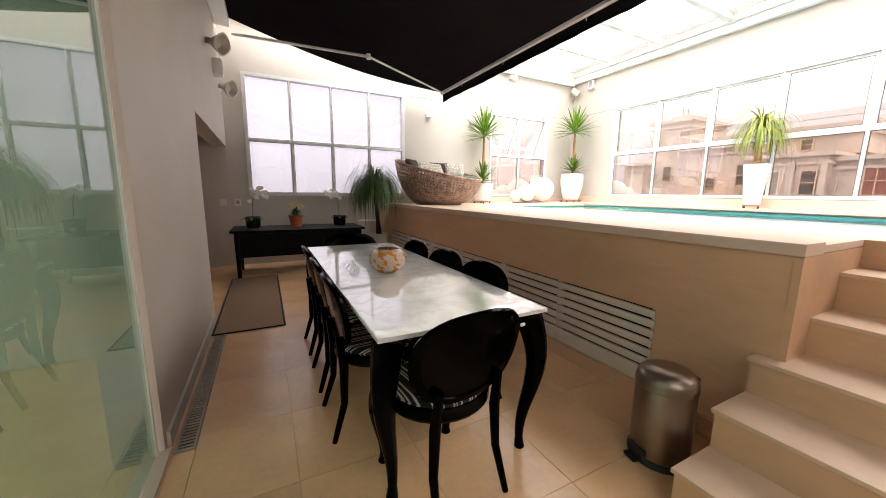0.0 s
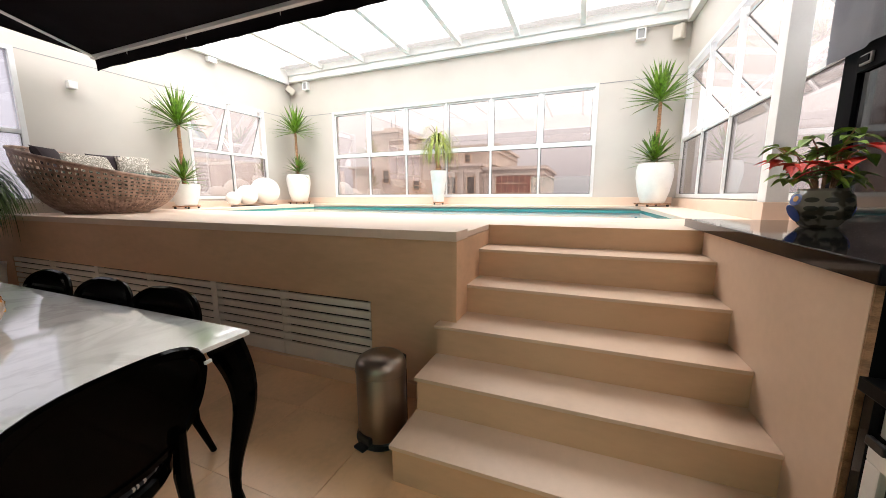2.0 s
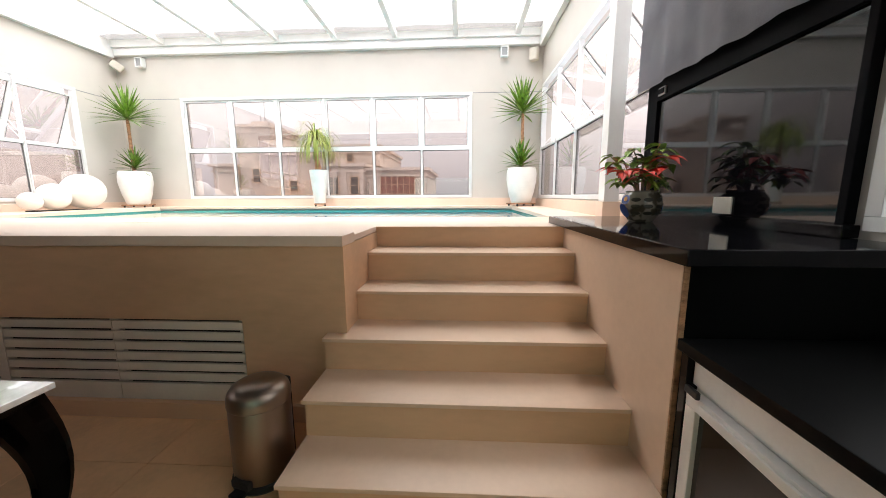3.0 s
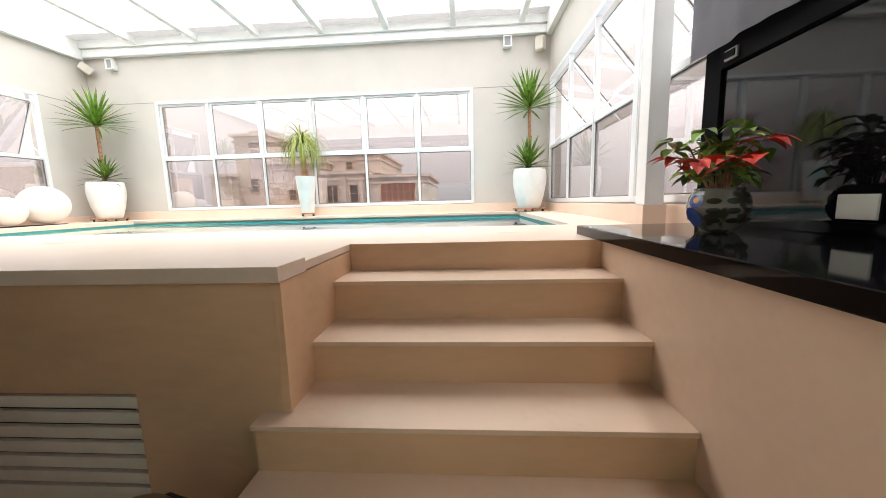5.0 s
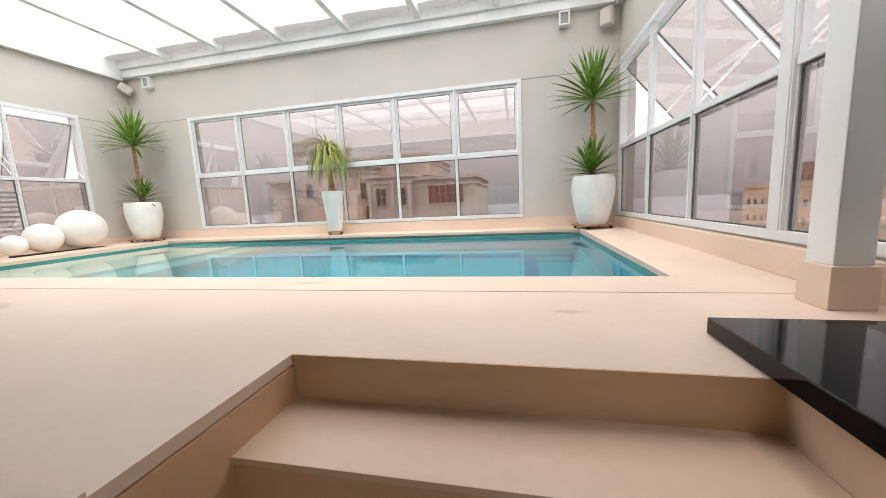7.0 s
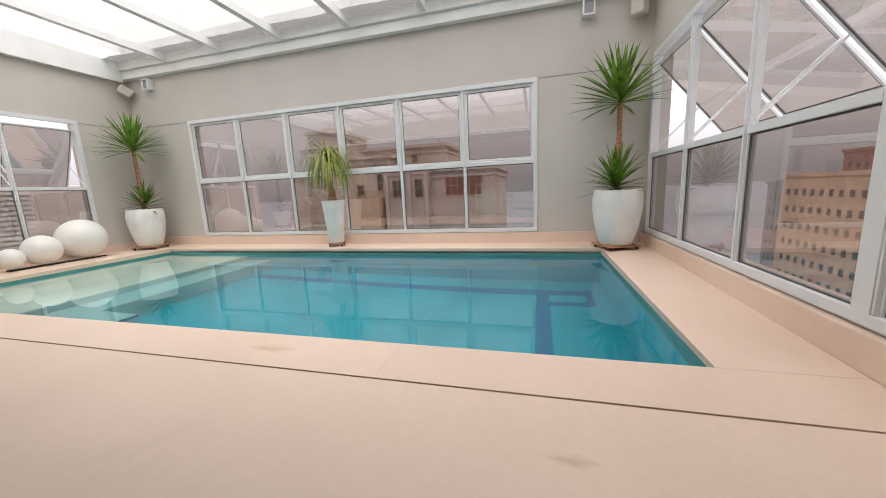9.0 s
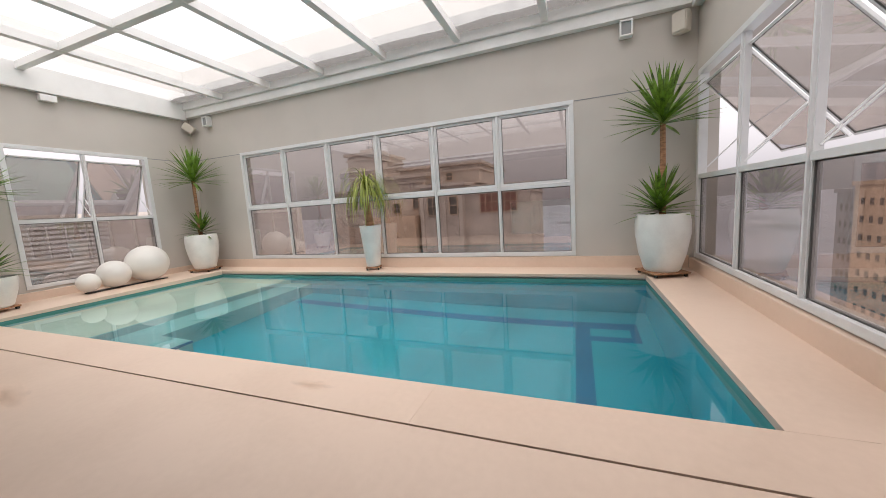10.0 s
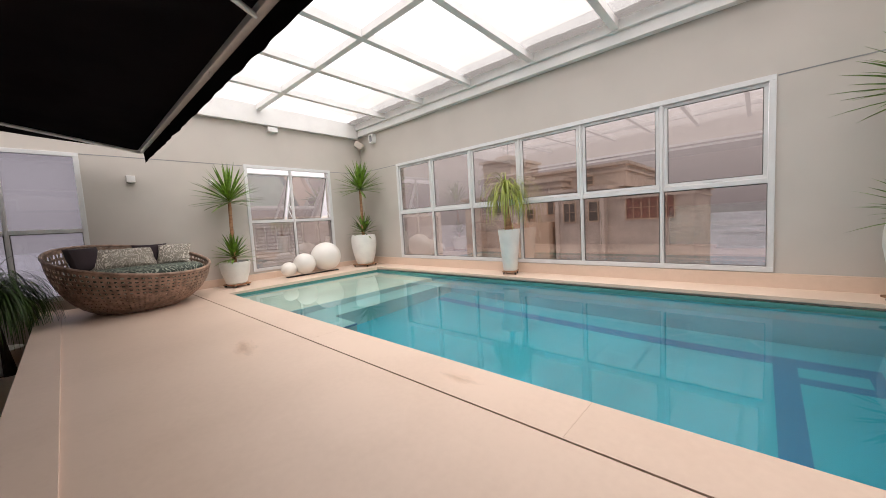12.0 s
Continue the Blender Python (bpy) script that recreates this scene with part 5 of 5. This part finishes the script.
for base in (100, 280):
    for dz, dd, w, h in ((0.075, 0, 0.034, 0.045), (0.15, 4, 0.03, 0.026)):
        patch("cobalt_ring", COBALT, base + dd, dz, w + 0.010, h + 0.008)
        patch("ochre_oval", AMBER, base + dd, dz + 0.001, w, h)
    for k in range(3):
        for dz in (0.06, 0.105, 0.15):
            patch("painted_leaf", POT_LEAF, base + 38 + 34 * k, dz, 0.032, 0.014)
r = random.Random(77)
for k in range(17):
    a = k * 2.4 + r.uniform(-0.3, 0.3)
    sp = r.uniform(0.05, 0.20)
    tip = Vector((sp * math.cos(a) * 1.1, sp * math.sin(a), 0.28 + r.uniform(0.0, 0.26) * (1.1 - 2.5 * sp)))
    part("stem", tube(bmesh.new(), [(0.03 * math.cos(a), 0.03 * math.sin(a), 0.17), tip * 0.6 + Vector((0, 0, 0.12)), tip], [0.005, 0.004, 0.003], 5), BARK, ps)
    for j in range(8):
        b = j * 0.785 + r.uniform(-0.3, 0.3)
        red = k % 3 == 0 and tip.z < 0.45 and j < 7
        bm = ovate(bmesh.new(), tip + Vector((0, 0, r.uniform(-0.06, 0.01))), (math.cos(b), math.sin(b), r.uniform(-0.15, 0.45)), r.uniform(0.09, 0.15), r.uniform(0.045, 0.065), 0.9)
        part("bract" if red else "leaf", bm, LEAF_RED if red else LEAF_LIGHT, ps)

# ---- wall fittings ----
def speaker(label, m):
    s = thing("loudspeaker", label, "loudspeaker", "outdoor loudspeakers", m=m)
    part("cabinet", boxed(-0.10, 0.10, -0.07, 0.07, -0.14, 0.14, bevel=0.05), CREAM, s)
    part("grille", boxed(-0.08, 0.08, 0.068, 0.078, -0.115, 0.115, bevel=0.004), CREAM, s)
    part("bracket", boxed(-0.03, 0.03, -0.16, -0.06, -0.03, 0.03, bevel=0.008), CREAM, s)
    return s


speaker("cream outdoor loudspeaker in the wall corner", pose(9.74, 0.04, 3.90, 0, 0, 50) @ Matrix.Scale(0.85, 4))
speaker("tilted cream loudspeaker under the eaves", pose(9.72, 8.22, 3.88, -10, 55, 130) @ Matrix.Scale(0.75, 4))


def horn(m):
    s = thing("wall_speaker", "cream shell-shaped loudspeaker on the wall", "loudspeaker", "shell loudspeakers on the left wall", m=m)
    part("shell", lathe(bmesh.new(), [(0.0, 0.0), (0.05, 0.0), (0.08, 0.05), (0.14, 0.15), (0.15, 0.17), (0.13, 0.17), (0.07, 0.08), (0.0, 0.07)], 24, lobes=4, depth=0.06), CREAM, s)
    part("mount", boxed(-0.04, 0.04, -0.04, 0.04, -0.08, 0.004, bevel=0.01), CREAM, s)
    return s


horn(pose(LEFT + 0.07, 6.75, 3.08, 0, 105, -35) @ Matrix.Scale(0.85, 4))
horn(pose(LEFT + 0.07, 7.95, 2.86, 0, 105, -35) @ Matrix.Scale(0.85, 4))


def lamp(label, m, w=0.11, h=0.15):
    s = thing("wall_lamp", label, "wall lamp", "white box lamps on the walls", m=m)
    part("housing", bar_rect(bmesh.new(), -w / 2, w / 2, -h / 2, h / 2, 0.018, -0.11, 0.0, 0.004), WHITE, s)
    part("lens", boxed(-w / 2 + 0.015, w / 2 - 0.015, -0.09, -0.001, -h / 2 + 0.015, h / 2 - 0.015), GREY_MESH, s)
    return s


lamp("white square floodlight under the eaves", pose(FAR - 0.001, 0.585, 3.98, 0, 0, -90), 0.14, 0.18)
lamp("white square floodlight under the eaves", pose(FAR - 0.001, 7.80, 3.96, 0, 0, -90), 0.14, 0.18)
lamp("large white square floodlight by the loudspeakers", pose(LEFT + 0.001, 7.40, 2.97, 0, 0, 90), 0.17, 0.20)
for x, z, w, h in ((5.65, 2.91, 0.10, 0.10), (6.72, 2.90, 0.10, 0.10), (7.82, 3.97, 0.18, 0.09)):
    s = thing("wall_lamp", "small white box sconce on the painted wall", "wall lamp", "white box lamps on the walls", m=pose(x, NORTH, z))
    part("housing", boxed(-w / 2, w / 2, -0.09, -0.001, -h / 2, h / 2, bevel=0.006), WHITE, s)
for x in (1.86, 2.07):
    s = thing("light_switch", "grey square switch plate on the wall", "switch", m=pose(x, NORTH, 1.10))
    part("plate", boxed(-0.05, 0.05, -0.012, -0.001, -0.06, 0.06, bevel=0.003), SOCKET, s)
    part("rocker", boxed(-0.025, 0.025, -0.018, -0.011, -0.03, 0.03, bevel=0.003), GREY_MESH if x > 2 else SOCKET, s)
STAIN = mat("rust_stain", (0.74, 0.46, 0.25), 0.5, var=0.12, scale=30)
sn, sl = STAIN.node_tree.nodes, STAIN.node_tree.links
s_co, s_len, s_no, s_add, s_ramp, s_tr, s_mix = (sn.new(k) for k in ("ShaderNodeTexCoord", "ShaderNodeVectorMath", "ShaderNodeTexNoise", "ShaderNodeMath", "ShaderNodeValToRGB", "ShaderNodeBsdfTransparent", "ShaderNodeMixShader"))
s_len.operation, s_add.operation = "LENGTH", "MULTIPLY_ADD"
s_no.inputs["Scale"].default_value, s_no.inputs["Detail"].default_value, s_add.inputs[1].default_value = 2.2, 4, 0.9
s_ramp.color_ramp.elements[0].position, s_ramp.color_ramp.elements[0].color = 0.5, (0.22, 0.22, 0.22, 1)
s_ramp.color_ramp.elements[1].position, s_ramp.color_ramp.elements[1].color = 1.25 / 1.3, (0, 0, 0, 1)
sl.new(s_co.outputs["Object"], s_len.inputs[0]), sl.new(s_co.outputs["Object"], s_no.inputs[0])
sl.new(s_no.outputs[0], s_add.inputs[0]), sl.new(s_len.outputs["Value"], s_add.inputs[2])
sl.new(s_add.outputs[0], s_ramp.inputs[0]), sl.new(s_ramp.outputs[0], s_mix.inputs[0])
sl.new(s_tr.outputs[0], s_mix.inputs[1]), sl.new(sn["Principled BSDF"].outputs[0], s_mix.inputs[2]), sl.new(s_mix.outputs[0], sn["Material Output"].inputs[0])
for x, y, w, h, turn in ((5.77, 4.36, 0.5, 0.16, 75), (5.85, 1.08, 0.16, 0.065, 84), (6.35, 2.6, 0.3, 0.09, 88)):
    bm = bmesh.new()
    bmesh.ops.create_circle(bm, cap_ends=True, segments=40, radius=1.0)
    tagged(part("stain", bm, STAIN, m=pose(x, y, DECK + 0.0015, 0, 0, turn) @ Matrix.Diagonal((w, h, 1, 1))), "faint brown stain on the limestone deck", "stain", kind="structure")

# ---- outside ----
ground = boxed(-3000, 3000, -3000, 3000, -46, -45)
tagged(part("ground", ground, HAZE, smooth=False), "distant city ground far below in a haze-tinted colour", "ground", kind="structure")


def house(name, label, x, y, m, blocks, wins, material, cat="building"):
    """A building of blocks (x0, x1, y0, y1, z0, z1) with windows (face x, y0, y1, z0, z1)."""
    h = thing(name, label, cat, m=m)
    for b in blocks:
        part("wall", boxed(*b), material, h, smooth=False)
        part("cornice", boxed(b[0] - 0.25, b[1] + 0.25, b[2] - 0.25, b[3] + 0.25, b[5], b[5] + 0.22), material, h, smooth=False)
        part("cornice", boxed(b[0] - 0.12, b[1] + 0.12, b[2] - 0.12, b[3] + 0.12, b[5] - 0.45, b[5] - 0.3), material, h, smooth=False)
    for fx, y0, y1, z0, z1 in wins:
        w = part("window", bar_rect(bmesh.new(), y0, y1, z0, z1, 0.06, 0, 0.10, 0.0), FACADE_PALE, h, m=pose(fx, 0, 0, 0, 0, 90), smooth=False)
        part("pane", boxed(y0 + 0.05, y1 - 0.05, 0.01, 0.03, z0 + 0.05, z1 - 0.05), PANE_FAR, w, smooth=False)
        n = max(1, round((y1 - y0) / 0.5))
        for k in range(1, n):
            u = y0 + (y1 - y0) * k / n
            part("bar", boxed(u - 0.02, u + 0.02, 0.03, 0.09, z0, z1), FACADE_PALE, w, smooth=False)
        part("bar", boxed(y0, y1, 0.03, 0.09, (z0 + z1) / 2 - 0.02, (z0 + z1) / 2 + 0.02), FACADE_PALE, w, smooth=False)
    return h


across = house("building", "ochre penthouse building with cornices across the street", 30, 0, pose(0, 0, 0),
      [(30, 40, 4.1, 8.9, -45, 3.25), (29.4, 40, 8.9, 12.3, -45, 3.55), (32, 42, 8.2, 15.2, 3.8, 5.3), (30.6, 42, 12.3, 16.9, -45, 4.55), (31, 36, 16.9, 19.7, -45, 6.85), (30.2, 36, 19.7, 21.4, -45, 3.7)],
      [(29.99, 5.0, 7.75, 1.42, 2.95), (29.39, 9.25, 9.95, 1.4, 2.8), (29.39, 10.8, 11.7, 1.4, 2.8), (30.59, 12.9, 13.5, 2.0, 3.4), (30.59, 14.6, 15.3, 1.7, 2.6), (31.99, 10.4, 11.0, 4.1, 4.8), (30.99, 17.9, 18.6, 2.4, 3.6)], FACADE)
for obj in across.children:
    if obj.name.startswith("window"):
        red = [c for c in obj.children if c.name.startswith("pane")][0]
        red.data.materials[0] = PANE_RED
        break
part("pilaster", boxed(29.25, 29.4, 8.9, 9.15, -45, 3.3), FACADE, across, smooth=False)
part("pilaster", boxed(29.25, 29.4, 10.2, 10.5, -45, 3.3), FACADE, across, smooth=False)
part("pilaster", boxed(29.25, 29.4, 12.0, 12.3, -45, 3.3), FACADE, across, smooth=False)
part("terrace", boxed(28.8, 30.6, 12.6, 16.4, -45, 1.5), FACADE_PALE, across, smooth=False)
part("railing", bar_rect(bmesh.new(), 8.6, 12.2, 5.52, 5.95, 0.04, 0, 0.04, 0.0), FACADE_GREY, across, m=pose(32.2, 0, 0, 0, 0, 90), smooth=False)
part("tank", boxed(32.0, 34.5, 17.6, 19.0, 7.07, 7.5), FACADE, across, smooth=False)
part("antenna", tube(bmesh.new(), [(33, 18.3, 7.5), (33, 18.3, 9.6)], 0.05, 5), FACADE_GREY, across)
part("antenna", tube(bmesh.new(), [(33, 18.7, 7.5), (33, 18.7, 8.5)], 0.035, 5), FACADE_GREY, across)


def tower(label, x0, x1, y, z, rows, cols, material, depth=14):
    h = thing("apartment_tower", label, "building")
    part("wall", boxed(x0, x1, y - depth, y, -45, z), material, h, smooth=False)
    part("parapet", boxed(x0 - 0.3, x1 + 0.3, y - depth, y + 0.3, z, z + 0.6), material, h, smooth=False)
    w = (x1 - x0) / (cols + 1)
    pane = None
    for i in range(cols):
        for j in range(rows):
            m = pose(x0 + w * (i + 1), y, z - 2.4 - 2.7 * j)
            if pane is None:
                pane = part("window", boxed(-w * 0.19, w * 0.19, -0.1, 0.06, -0.5, 0.5), PANE_FAR, h, m=m, smooth=False).data
            else:
                ob = new("window", pane)
                ob.parent, ob.matrix_basis = h, m
    return h


tower("pale apartment tower with rows of small windows", 60, 77.5, -39, 1.3, 12, 9, FACADE_PALE)
tower("grey glazed apartment tower beside the pale one", 77.8, 82.5, -39.6, 0.2, 10, 3, FACADE_GREY)
tower("brown-red apartment tower behind the pale one", 70, 88.5, -54, 5.2, 6, 10, FACADE_RED)
tower("pale apartment block beyond the end wall", 12, 26, -60, -3.0, 7, 5, FACADE_PALE)
nb = thing("neighbour_terrace", "pale terrace wall with slatted shutters beyond the end window", "building")
part("wall", boxed(7.6, 16.0, 11.5, 11.8, -45, 2.4), WALL_PALE, nb, smooth=False)
for k in range(14):
    part("slat", boxed(8.1, 9.7, 11.44, 11.5, 0.9 + 0.1 * k, 0.96 + 0.1 * k), WHITE, nb, smooth=False)
